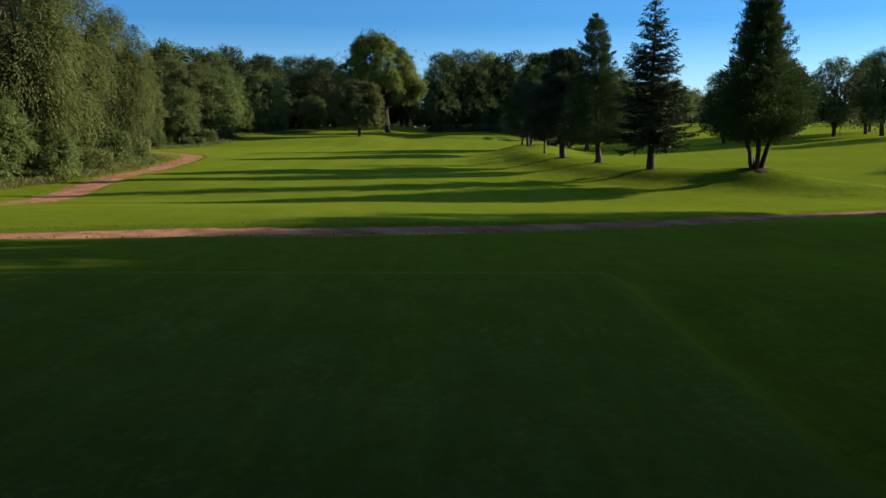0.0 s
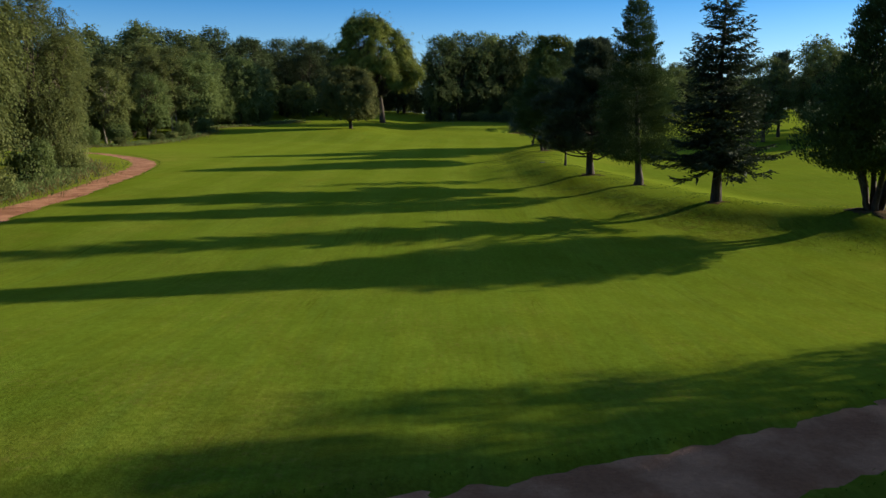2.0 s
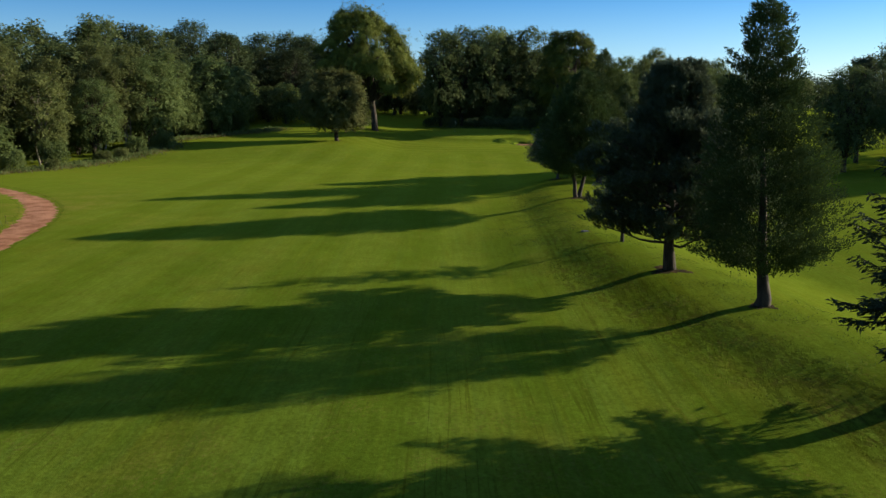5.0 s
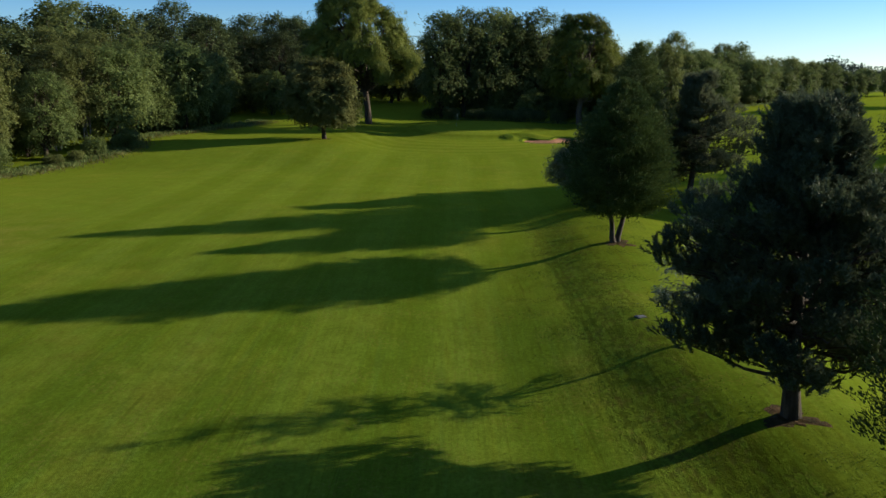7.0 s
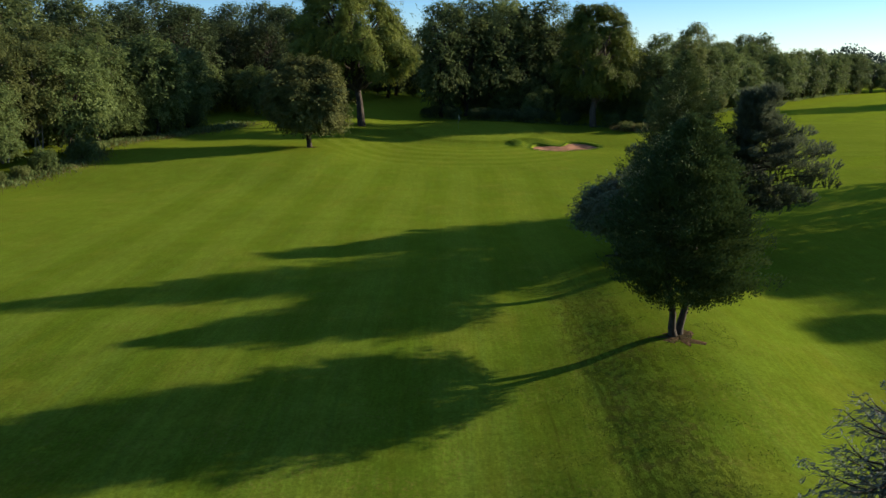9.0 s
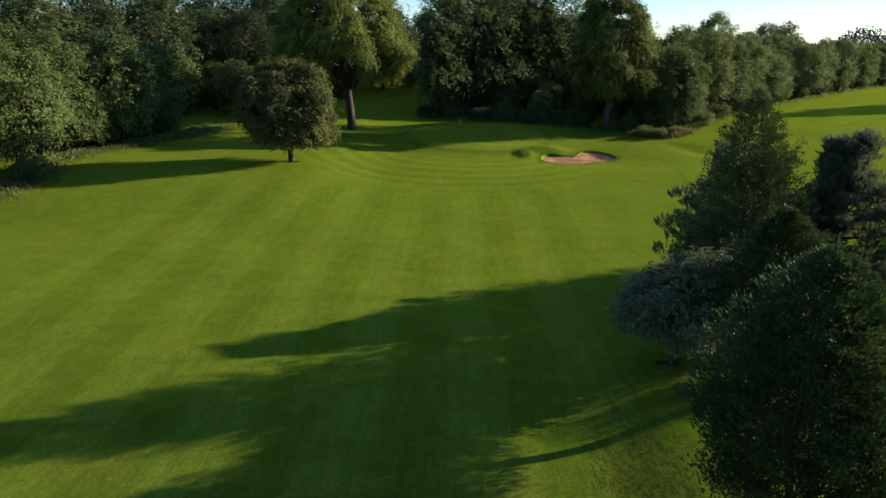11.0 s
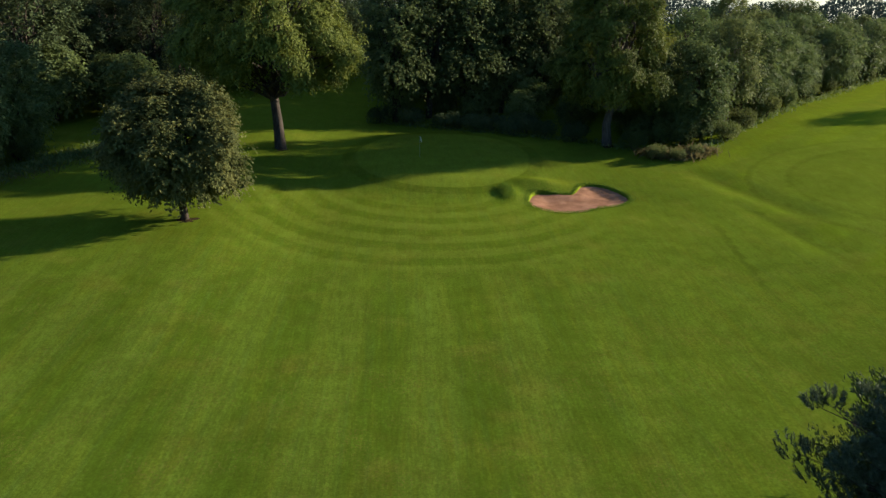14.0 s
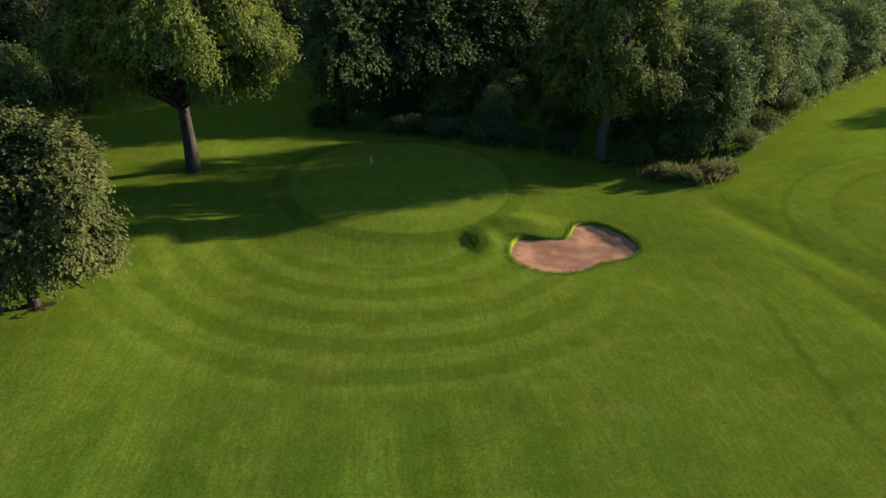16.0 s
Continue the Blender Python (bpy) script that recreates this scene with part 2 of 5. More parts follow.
    wheel = calc(nt, "MULTIPLY", wheel, calc(nt, "MULTIPLY", ramp(nt, 34, 42, y), ramp(nt, 110, 60, y)))
    tone = calc(nt, "MULTIPLY", tone, calc(nt, "MULTIPLY_ADD", wheel, -0.42, 1.0))
    speck = calc(nt, "MULTIPLY", ramp(nt, 0.60, 0.68, noisy(nt, 5.0, place(nt, 1, 0.7, 1), detail=4, rough=0.7)), calc(nt, "MULTIPLY", ramp(nt, 28, 33, y), ramp(nt, 95, 50, y)))
    col = mixed(nt, calc(nt, "MULTIPLY", speck, 0.55), col, (0.040, 0.052, 0.012))
    clod = noisy(nt, 4.5, place(nt, 1.3, 0.8, 1), detail=4, rough=0.7)
    tone = calc(nt, "MULTIPLY", tone, calc(nt, "ADD", 0.86, calc(nt, "MULTIPLY", ramp(nt, 0.32, 0.68, clod), 0.30)))
    thatch = calc(nt, "MULTIPLY", ramp(nt, 0.50, 0.63, noisy(nt, 9.0, place(nt, 1, 0.6, 1), detail=5, rough=0.75)), ramp(nt, 0.42, 0.62, noisy(nt, 0.45, detail=4)))
    col = mixed(nt, calc(nt, "MULTIPLY", thatch, 0.6), col, (0.150, 0.112, 0.030))
    reel = calc(nt, "SINE", calc(nt, "MULTIPLY", xs, 2 * math.pi / 1.12))
    tone = calc(nt, "MULTIPLY", tone, calc(nt, "MULTIPLY_ADD", calc(nt, "MULTIPLY", reel, fair), 0.035, 1.0))
    combed = noisy(nt, 1.0, place(nt, 8.0, 0.45, 1), detail=5, rough=0.7)
    tone = calc(nt, "MULTIPLY", tone, calc(nt, "ADD", 0.90, calc(nt, "MULTIPLY", ramp(nt, 0.34, 0.66, combed), 0.20)))
    col = mixed(nt, calc(nt, "MULTIPLY", ramp(nt, 0.50, 0.68, noisy(nt, 1.0, place(nt, 2.3, 0.11, 1), detail=4, rough=0.6)), 0.20), col, (0.056, 0.104, 0.024))
    blotch = noisy(nt, 1.3, place(nt, 1, 0.6, 1), detail=5, rough=0.65)
    tone = calc(nt, "MULTIPLY", tone, calc(nt, "ADD", 0.66, calc(nt, "MULTIPLY", blotch, 0.62)))
    hue = nt.nodes.new("ShaderNodeVectorMath")
    hue.operation = "MULTIPLY"
    nt.links.new(scaled(nt, col, tone), hue.inputs[0])
    hue.inputs[1].default_value = (0.745, 0.815, 0.80)
    nt.links.new(hue.outputs[0], b.inputs["Base Color"])
    b.inputs["Specular IOR Level"].default_value = 0.0
    b.inputs["Sheen Weight"].default_value, b.inputs["Sheen Roughness"].default_value = 0.04, 0.6
    b.inputs["Sheen Tint"].default_value = (0.60, 0.75, 0.06, 1)
    bumped(nt, b, calc(nt, "ADD", calc(nt, "MULTIPLY", tuft, -2.2), calc(nt, "ADD", calc(nt, "ADD", fine, calc(nt, "MULTIPLY", close, 0.5)), calc(nt, "MULTIPLY", mid, 1.5))), 0.5, 0.05)
    # blades gleam a little towards the sun
    gl = nt.nodes.new("ShaderNodeBsdfGlossy")
    gl.inputs["Color"].default_value, gl.inputs["Roughness"].default_value = (0.46, 0.50, 0.03, 1), 0.58
    gm = nt.nodes.new("ShaderNodeMixShader")
    lw = nt.nodes.new("ShaderNodeLayerWeight")
    lw.inputs["Blend"].default_value = 0.5
    nt.links.new(calc(nt, "MULTIPLY_ADD", calc(nt, "POWER", lw.outputs["Facing"], 3.0), 0.27, 0.02), gm.inputs[0])
    nt.links.new(b.outputs[0], gm.inputs[1])
    nt.links.new(gl.outputs[0], gm.inputs[2])
    nt.links.new(gm.outputs[0], nt.nodes["Material Output"].inputs[0])
    return m


def earth_material(name, a, b2, bump=0.03, scale=3.0):
    m, nt, b = material(name, 0.95)
    b.inputs["Specular IOR Level"].default_value = 0.03
    n1, n2 = noisy(nt, scale * 0.25, detail=5), noisy(nt, scale * 3, detail=5, rough=0.7)
    col = mixed(nt, ramp(nt, 0.35, 0.68, n1), a, b2)
    col = scaled(nt, col, calc(nt, "ADD", 0.6, calc(nt, "MULTIPLY", n2, 0.8)))
    nt.links.new(col, b.inputs["Base Color"])
    bumped(nt, b, calc(nt, "ADD", n1, n2), 0.6, bump)
    return m


def leaf_material(name, dark, light, trans=0.35, rough=0.5):
    m, nt, b = material(name, rough)
    b.inputs["Specular IOR Level"].default_value = 0.04
    g = nt.nodes.new("ShaderNodeNewGeometry")
    o = nt.nodes.new("ShaderNodeObjectInfo")
    clump = noisy(nt, 0.5, detail=2)
    f = calc(nt, "ADD", calc(nt, "MULTIPLY", g.outputs["Random Per Island"], 0.40), calc(nt, "MULTIPLY", ramp(nt, 0.3, 0.7, clump), 0.60))
    col = mixed(nt, f, dark, light)
    col = scaled(nt, col, calc(nt, "ADD", 0.78, calc(nt, "MULTIPLY", o.outputs["Random"], 0.44)))
    nt.links.new(col, b.inputs["Base Color"])
    t = nt.nodes.new("ShaderNodeBsdfTranslucent")
    nt.links.new(scaled(nt, col, 1.3), t.inputs[0])
    s = nt.nodes.new("ShaderNodeMixShader")
    s.inputs[0].default_value = trans
    out = nt.nodes["Material Output"]
    nt.links.new(b.outputs[0], s.inputs[1])
    nt.links.new(t.outputs[0], s.inputs[2])
    nt.links.new(s.outputs[0], out.inputs[0])
    return m


def bark_material(name, a, b2):
    m, nt, b = material(name, 0.9)
    n1, n2 = noisy(nt, 1.0, place(nt, 6, 6, 1.2), 5), noisy(nt, 14, detail=4)
    col = mixed(nt, ramp(nt, 0.35, 0.65, n1), a, b2)
    nt.links.new(scaled(nt, col, calc(nt, "ADD", 0.7, calc(nt, "MULTIPLY", n2, 0.6))), b.inputs["Base Color"])
    bumped(nt, b, calc(nt, "ADD", n1, n2), 0.8, 0.04)
    return m


def plain(name, colour, rough=0.5, metal=0.0):
    m, nt, b = material(name, rough)
    n = noisy(nt, 9, detail=3)
    nt.links.new(scaled(nt, mixed(nt, 0.0, colour, colour), calc(nt, "ADD", 0.85, calc(nt, "MULTIPLY", n, 0.3))), b.inputs["Base Color"])
    b.inputs["Metallic"].default_value = metal
    return m


GRASS = grass_material()
PATH = earth_material("red_path_earth", (0.265, 0.118, 0.062), (0.440, 0.216, 0.122), 0.14, 3.2)
SAND = earth_material("bunker_sand", (0.26, 0.125, 0.068), (0.37, 0.188, 0.108), 0.07, 3.0)
SOIL = earth_material("bare_soil", (0.034, 0.027, 0.012), (0.100, 0.062, 0.030), 0.09, 5.0)
BARK = bark_material("brown_bark", (0.030, 0.022, 0.015), (0.072, 0.054, 0.038))
PALEBARK = bark_material("pale_bark", (0.16, 0.135, 0.10), (0.30, 0.26, 0.20))
GREYBARK = bark_material("grey_bark", (0.055, 0.043, 0.030), (0.115, 0.092, 0.068))
OAK = leaf_material("broad_leaves", (0.056, 0.084, 0.026), (0.158, 0.194, 0.062))
WARM = leaf_material("warm_leaves", (0.075, 0.099, 0.015), (0.195, 0.203, 0.030), 0.4)
DEEP = leaf_material("deep_leaves", (0.056, 0.080, 0.028), (0.148, 0.174, 0.060), 0.4)
OLIVE = leaf_material("olive_leaves", (0.064, 0.082, 0.026), (0.168, 0.184, 0.058), 0.35)
SPRUCE = leaf_material("spruce_needles", (0.027, 0.045, 0.024), (0.078, 0.102, 0.054), 0.1, 0.6)
BLUE = leaf_material("blue_needles", (0.066, 0.085, 0.066), (0.190, 0.218, 0.180), 0.1, 0.6)
CYPRESS = leaf_material("cypress_sprays", (0.028, 0.049, 0.016), (0.082, 0.116, 0.034), 0.10, 0.6)
PINE = leaf_material("pine_needles", (0.046, 0.066, 0.036), (0.140, 0.168, 0.092), 0.15, 0.55)
# the pale end of this range paints in sky sheen on the leaves
HOLLY = leaf_material("glossy_leaves", (0.052, 0.072, 0.028), (0.275, 0.290, 0.145), 0.26, 0.34)
HOLLY.node_tree.nodes["Principled BSDF"].inputs["Specular IOR Level"].default_value = 0.11
LIME = leaf_material("lime_leaves", (0.050, 0.071, 0.014), (0.168, 0.182, 0.033), 0.22)
MAPLE = leaf_material("maple_leaves", (0.044, 0.056, 0.017), (0.138, 0.136, 0.043), 0.2, 0.6)
# dark leaves of the evergreens; on the brambles the colour stands in for shade
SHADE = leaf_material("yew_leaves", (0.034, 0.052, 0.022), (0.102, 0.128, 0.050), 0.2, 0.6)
# pine needles again in a lighter copy, its brighter light put into colour
LITPINE = leaf_material("blue_pine_needles", (0.062, 0.080, 0.044), (0.184, 0.206, 0.115), 0.3, 0.6)
# cypress sprays again, slightly warmer, the sunlit tint put into the colour
LITCYP = leaf_material("golden_cypress_sprays", (0.030, 0.047, 0.014), (0.092, 0.116, 0.034), 0.08, 0.6)
# leaves toned dark and bluish, distance haze put into the colour
FARLEAF = leaf_material("distant_leaves", (0.030, 0.045, 0.036), (0.068, 0.088, 0.070), 0.1, 0.8)
WEED = leaf_material("dry_weeds", (0.10, 0.085, 0.030), (0.21, 0.17, 0.070), 0.3, 0.7)
BANKBLADE = leaf_material("bank_grass_blades", (0.034, 0.056, 0.008), (0.078, 0.112, 0.014), 0.4, 0.6)
BLADE = leaf_material("grass_blades", (0.050, 0.090, 0.010), (0.110, 0.165, 0.018), 0.4, 0.6)
STEEL = plain("dull_steel", (0.25, 0.25, 0.25), 0.5, 0.6)

# ---- mesh helpers ----


def mesh_of(name, verts, faces, mat, smooth=False):
    me = bpy.data.meshes.new(name)
    me.from_pydata([tuple(v) for v in verts] if not isinstance(verts, np.ndarray) else verts.tolist(), [], faces if isinstance(faces, list) else faces.tolist())
    me.materials.append(mat)
    if smooth:
        me.polygons.foreach_set("use_smooth", [True] * len(me.polygons))
    me.update()
    return me


def part_mesh(name, verts, faces, mat, parent, label="", smooth=False):
    ob = new(name, mesh_of(name, verts, faces, mat, smooth))
    ob.parent = parent
    return tagged(ob, label)


def thing(name, at, label, category, group="", kind="", turn=0.0):
    ob = new(name)
    ob.matrix_basis = pose(*at, 0, 0, turn)
    return tagged(ob, label, category, group, kind)


def smooth01(a, b, v):
    t = np.clip((v - a) / (b - a), 0, 1)
    return t * t * (3 - 2 * t)


class Bag:
    """Gathers tubes and leaves into one mesh."""

    def __init__(self):
        self.v, self.f, self.n = [], [], 0

    def add(self, v, f):
        self.v.append(np.asarray(v, float))
        self.f += [tuple(int(i) + self.n for i in q) for q in f]
        self.n += len(v)

    def tube(self, pts, radii, sides=7):
        pts = np.asarray(pts, float)
        rings = []
        for i, p in enumerate(pts):
            d = pts[min(i + 1, len(pts) - 1)] - pts[max(i - 1, 0)]
            d = d / (np.linalg.norm(d) + 1e-9)
            u = np.cross(d, (0.31, 0.95, 0.12))
            u /= np.linalg.norm(u) + 1e-9
            q = np.cross(d, u)
            a = np.arange(sides) / sides * 2 * math.pi
            rings.append(p + radii[i] * (np.cos(a)[:, None] * u + np.sin(a)[:, None] * q))
        v = np.concatenate(rings)
        f = [(i * sides + k, i * sides + (k + 1) % sides, (i + 1) * sides + (k + 1) % sides, (i + 1) * sides + k)
             for i in range(len(pts) - 1) for k in range(sides)]
        f.append(tuple((len(pts) - 1) * sides + k for k in range(sides)))
        self.add(v, f)

    def verts(self):
        return np.concatenate(self.v)


def leaf_quads(c, along, normal, length, width, rng):
    """One rhombus a leaf: centre, direction, rough normal, size."""
    n = len(c)
    along = along / (np.linalg.norm(along, axis=1, keepdims=True) + 1e-9)
    side = np.cross(along, normal)
    side /= np.linalg.norm(side, axis=1, keepdims=True) + 1e-9
    up = np.cross(side, along)
    L = (length * rng.uniform(0.7, 1.3, n))[:, None]
    W = (width * rng.uniform(0.7, 1.3, n))[:, None]
    v = np.empty((n, 4, 3))
    v[:, 0], v[:, 2] = c - along * L / 2, c + along * L / 2
    v[:, 1], v[:, 3] = c + side * W / 2 + up * W * 0.22, c - side * W / 2 + up * W * 0.22
    return v.reshape(-1, 3), np.arange(4 * n).reshape(-1, 4)


def unit(rng, n):
    v = rng.normal(size=(n, 3))
    return v / np.linalg.norm(v, axis=1, keepdims=True)


def bent(a, b, rng, n=5, sag=0.0, wob=0.06):
    a, b = np.asarray(a, float), np.asarray(b, float)
    t = np.linspace(0, 1, n)[:, None]
    p = a + (b - a) * t
    L = np.linalg.norm(b - a)
    p[1:-1] += rng.normal(size=(n - 2, 3)) * L * wob
    p[:, 2] += sag * L * np.sin(t[:, 0] * math.pi)
    return p


# ---- kinds of trees ----


def broad_tree(name, label, category, leaves, bark, H, R, base, trunk, sprays, per, leaf, seed, squash=1.0, droop=0.25, lean=(0, 0), stems=1, top=0.0, group="", lobes=16, split=False, loose=0.36, lobe=1.0, cone=0.0, flat=0.6):
    """Trunk, limbs and a crown of leaf sprays hung on lobes."""
    rng = np.random.default_rng(seed)
    root = thing(name, (0, 0, 0), label, category, group)
    wood = limbs = Bag()
    mid = (base + H) / 2
    half = (H - base) / 2
    lob = []
    for i in range(lobes):
        h = (i + 0.5) / lobes
        a = i * 2.4 + rng.uniform(-0.5, 0.5)
        zz = -0.85 + 1.75 * h
        prof = math.sqrt(max(0.05, 1 - abs(zz - 0.0) ** (2.2 + top) * 0.92))
        r = R * prof * rng.uniform(0.5, 0.78) * (1 + cone * (0.42 - h))
        lr = lobe * R * rng.uniform(0.24, 0.42) * (1.12 - 0.35 * h)
        lob.append((np.array([math.cos(a) * r + lean[0] * h, math.sin(a) * r + lean[1] * h, mid + zz * (half - lr * 0.55)]), lr))
    lob.append((np.array([lean[0], lean[1], H - R * 0.30]), R * 0.36))
    for s in range(stems):
        off = np.array([0, 0, 0]) if stems == 1 else np.array([math.cos(s * 6.283 / stems), math.sin(s * 6.283 / stems), 0]) * trunk * 1.3
        tip = np.array([lean[0] * 0.7, lean[1] * 0.7, base + (H - base) * 0.72]) + off * 6 * (stems > 1)
        p = bent(off, tip, rng, 7, 0, 0.012 if stems == 1 else 0.03)
        p[0, 2] = -0.4
        rad = [trunk * k / (stems ** 0.5) for k in (1.3, 1.0, 0.86, 0.72, 0.52, 0.32, 0.12)]
        wood.tube(p, rad, 9)
    for c, lr in lob:
        f = rng.uniform(0.15, 0.5)
        start = np.array([lean[0] * 0.4 * f, lean[1] * 0.4 * f, base * 0.85 + (c[2] - base * 0.85) * f * 0.8])
        limbs = Bag() if split else wood
        limbs.tube(bent(start, c, rng, 5, 0.06, 0.05), [trunk * k for k in (0.42, 0.33, 0.25, 0.16, 0.06)], 6)
        for j in range(3):
            e = c + unit(rng, 1)[0] * lr * 0.8
            limbs.tube(bent(c, e, rng, 3), [trunk * 0.12, trunk * 0.08, trunk * 0.02], 4)
        if split:
            part_mesh("branch", limbs.verts(), limbs.f, bark, root, smooth=True)
    wt = np.array([lr ** 2 for c, lr in lob])
    pick = rng.choice(len(lob), sprays, p=wt / wt.sum())
    cen = np.array([c for c, lr in lob])[pick]
    lrs = np.array([lr for c, lr in lob])[pick]
    d = unit(rng, sprays)
    d[:, 2] = np.where(d[:, 2] < -0.45, -d[:, 2], d[:, 2])
    ph = pick * 1.7
    ragged = 1 + 0.22 * np.sin(d[:, 0] * 5 + ph) * np.sin(d[:, 1] * 5 - ph) + 0.16 * np.sin(d[:, 2] * 9 + ph * 2) + rng.normal(size=sprays) * 0.05
    sp = cen + d * (lrs * ragged * (0.5 + 0.55 * rng.random(sprays) ** 0.5))[:, None] * np.array([1, 1, squash])
    # sprays between the lobes fill the outline
    loose = rng.random(sprays) < loose
    e = unit(rng, sprays)
    wob = 1 + 0.13 * np.sin(e[:, 0] * 6 + seed) * np.sin(e[:, 1] * 7) + 0.10 * np.sin(e[:, 2] * 11 + seed) + rng.normal(size=sprays) * 0.03
    sq = np.sign(e[:, 2]) * np.abs(e[:, 2]) ** (1 / (1 + 0.3 * top))
    env = np.column_stack([e[:, 0] * R * 0.9 + lean[0] * 0.5, e[:, 1] * R * 0.9 + lean[1] * 0.5, mid + sq * half * 0.93]) - np.array([lean[0] * 0.5, lean[1] * 0.5, mid])
    env = env * (wob * (0.6 + 0.4 * rng.random(sprays) ** 0.5))[:, None] + np.array([lean[0] * 0.5, lean[1] * 0.5, mid])
    sp[loose] = env[loose]
    face = np.where(loose[:, None], e, d)
    out = sp - np.array([lean[0] * 0.5, lean[1] * 0.5, mid * 0.9])
    out /= np.linalg.norm(out, axis=1, keepdims=True)
    face = face * 0.65 + out * 0.45
    face /= np.linalg.norm(face, axis=1, keepdims=True)
    axis = out * 0.8 + unit(rng, sprays) * 0.55 + np.array([0, 0, -droop])
    c = np.repeat(sp, per, 0)
    ax = np.repeat(axis, per, 0)
    t = np.tile(np.linspace(-0.5, 0.8, per), sprays)[:, None]
    n = len(c)
    c = c + ax * t * leaf * 2.2 + rng.normal(size=(n, 3)) * leaf * 0.42
    c[:, 2] -= droop * leaf * 1.2 * (t[:, 0] + 0.5) ** 2
    fc = np.repeat(face, per, 0)
    al = ax + unit(rng, n) * 0.8
    tilt = fc * (1 - 0.45 * flat) + np.array([0, 0, 0.2 + 0.7 * flat])
    tilt /= np.linalg.norm(tilt, axis=1, keepdims=True)
    al -= 0.85 * tilt * (al * tilt).sum(1, keepdims=True)
    nm = tilt + unit(rng, n) * 0.36
    v, f = leaf_quads(c, al, nm, leaf, leaf * 0.62, rng)
    part_mesh("trunk", wood.verts(), wood.f, bark, root, smooth=True)
    part_mesh("crown", v, f, leaves, root)
    return root


def spruce_tree(name, label, H, R, base, trunk, seed, mat=None, tiers=1.0, up=0.0, wide=0.095, weight=0.34, dens=3, size=1.0):
    rng = np.random.default_rng(seed)
    root = thing(name, (0, 0, 0), label, "spruce")
    wood = Bag()
    p = np.array([[0.08 * math.sin(k * 1.3) * (k / 7), 0.0, -0.3 + (H + 0.3) * k / 7] for k in range(8)])
    wood.tube(p, [trunk * k for k in (1.5, 1.0, 0.85, 0.7, 0.52, 0.36, 0.2, 0.05)], 9)
    C, A, N, LL = [], [], [], []
    h = base
    while h < H - 0.15:
        f = (h - base) / (H - base)
        reach = R * (1 - f) ** 0.92 * (0.80 + 0.20 * min(1, f * 8 + 0.3)) + 0.12
        k = 10 if f < 0.6 else 7
        a0 = rng.uniform(0, 6.28)
        for i in range(k):
            L = reach * rng.choice([rng.uniform(0.45, 0.8), rng.uniform(0.8, 1.18)])
            a = a0 + i * 6.283 / k + rng.uniform(-0.35, 0.35)
            dirv = np.array([math.cos(a), math.sin(a), 0])
            rise, sag = 0.34 * (f - 0.30) + up, 0.34 * (1 - f) * rng.uniform(0.5, 1.2)
            m = max(4, int(L / 0.11))
            t = np.linspace(0, 1, m)
            z = h + rng.uniform(-0.2, 0.2) + rise * L * t - sag * L * t + 0.26 * L * t ** 3
            path = np.column_stack([dirv[0] * L * t, dirv[1] * L * t, z])
            if m > 5:
                q = path[:: max(1, m // 4)]
                wood.tube(q, np.linspace(0.045, 0.008, len(q)) * (0.5 + 0.5 * (1 - f)), 4)
            side = np.array([-dirv[1], dirv[0], 0])
            for s in (-1, 1):
                tl = (0.18 + 0.55 * np.sin(np.clip(t * 1.05, 0, 1) * math.pi * 0.92) ** 0.8) * min(1.0, L / 1.2) * rng.uniform(0.6, 1.2, m)
                al = (dirv * 0.75 + side * s * 0.8)[None, :] + rng.normal(size=(m, 3)) * 0.22 + np.array([0, 0, -weight])
                al /= np.linalg.norm(al, axis=1, keepdims=True)
                for q in np.linspace(0.2, 0.95, dens):
                    C.append(path + al * (tl * q)[:, None] + rng.normal(size=(m, 3)) * 0.025)
                    A.append(al + rng.normal(size=(m, 3)) * 0.3)
                    N.append(np.tile([0, 0, 1.0], (m, 1)) + rng.normal(size=(m, 3)) * 0.6)
                    LL.append((tl * 0.5 + 0.08) * size)
            C.append(path), A.append(np.tile(dirv, (m, 1)) + rng.normal(size=(m, 3)) * 0.25), N.append(np.tile([0, 0, 1.0], (m, 1)) + rng.normal(size=(m, 3)) * 0.4), LL.append(np.full(m, 0.26))
        h += (0.36 + 0.14 * f) * rng.uniform(0.8, 1.2) * tiers
    nl = 40
    C.append(np.column_stack([np.full(nl, p[-1, 0]), np.zeros(nl), np.linspace(H - 1.0, H + 0.1, nl)])), A.append(unit(rng, nl) * 0.5 + np.array([0, 0, 0.8])), N.append(unit(rng, nl)), LL.append(np.full(nl, 0.2))
    C, A, N, LL = np.concatenate(C), np.concatenate(A), np.concatenate(N), np.concatenate(LL)
    v, f = leaf_quads(C, A, N, LL, wide, rng)
    part_mesh("trunk", wood.verts(), wood.f, BARK, root, smooth=True)
    part_mesh("crown", v, f, mat or SPRUCE, root)
    return root


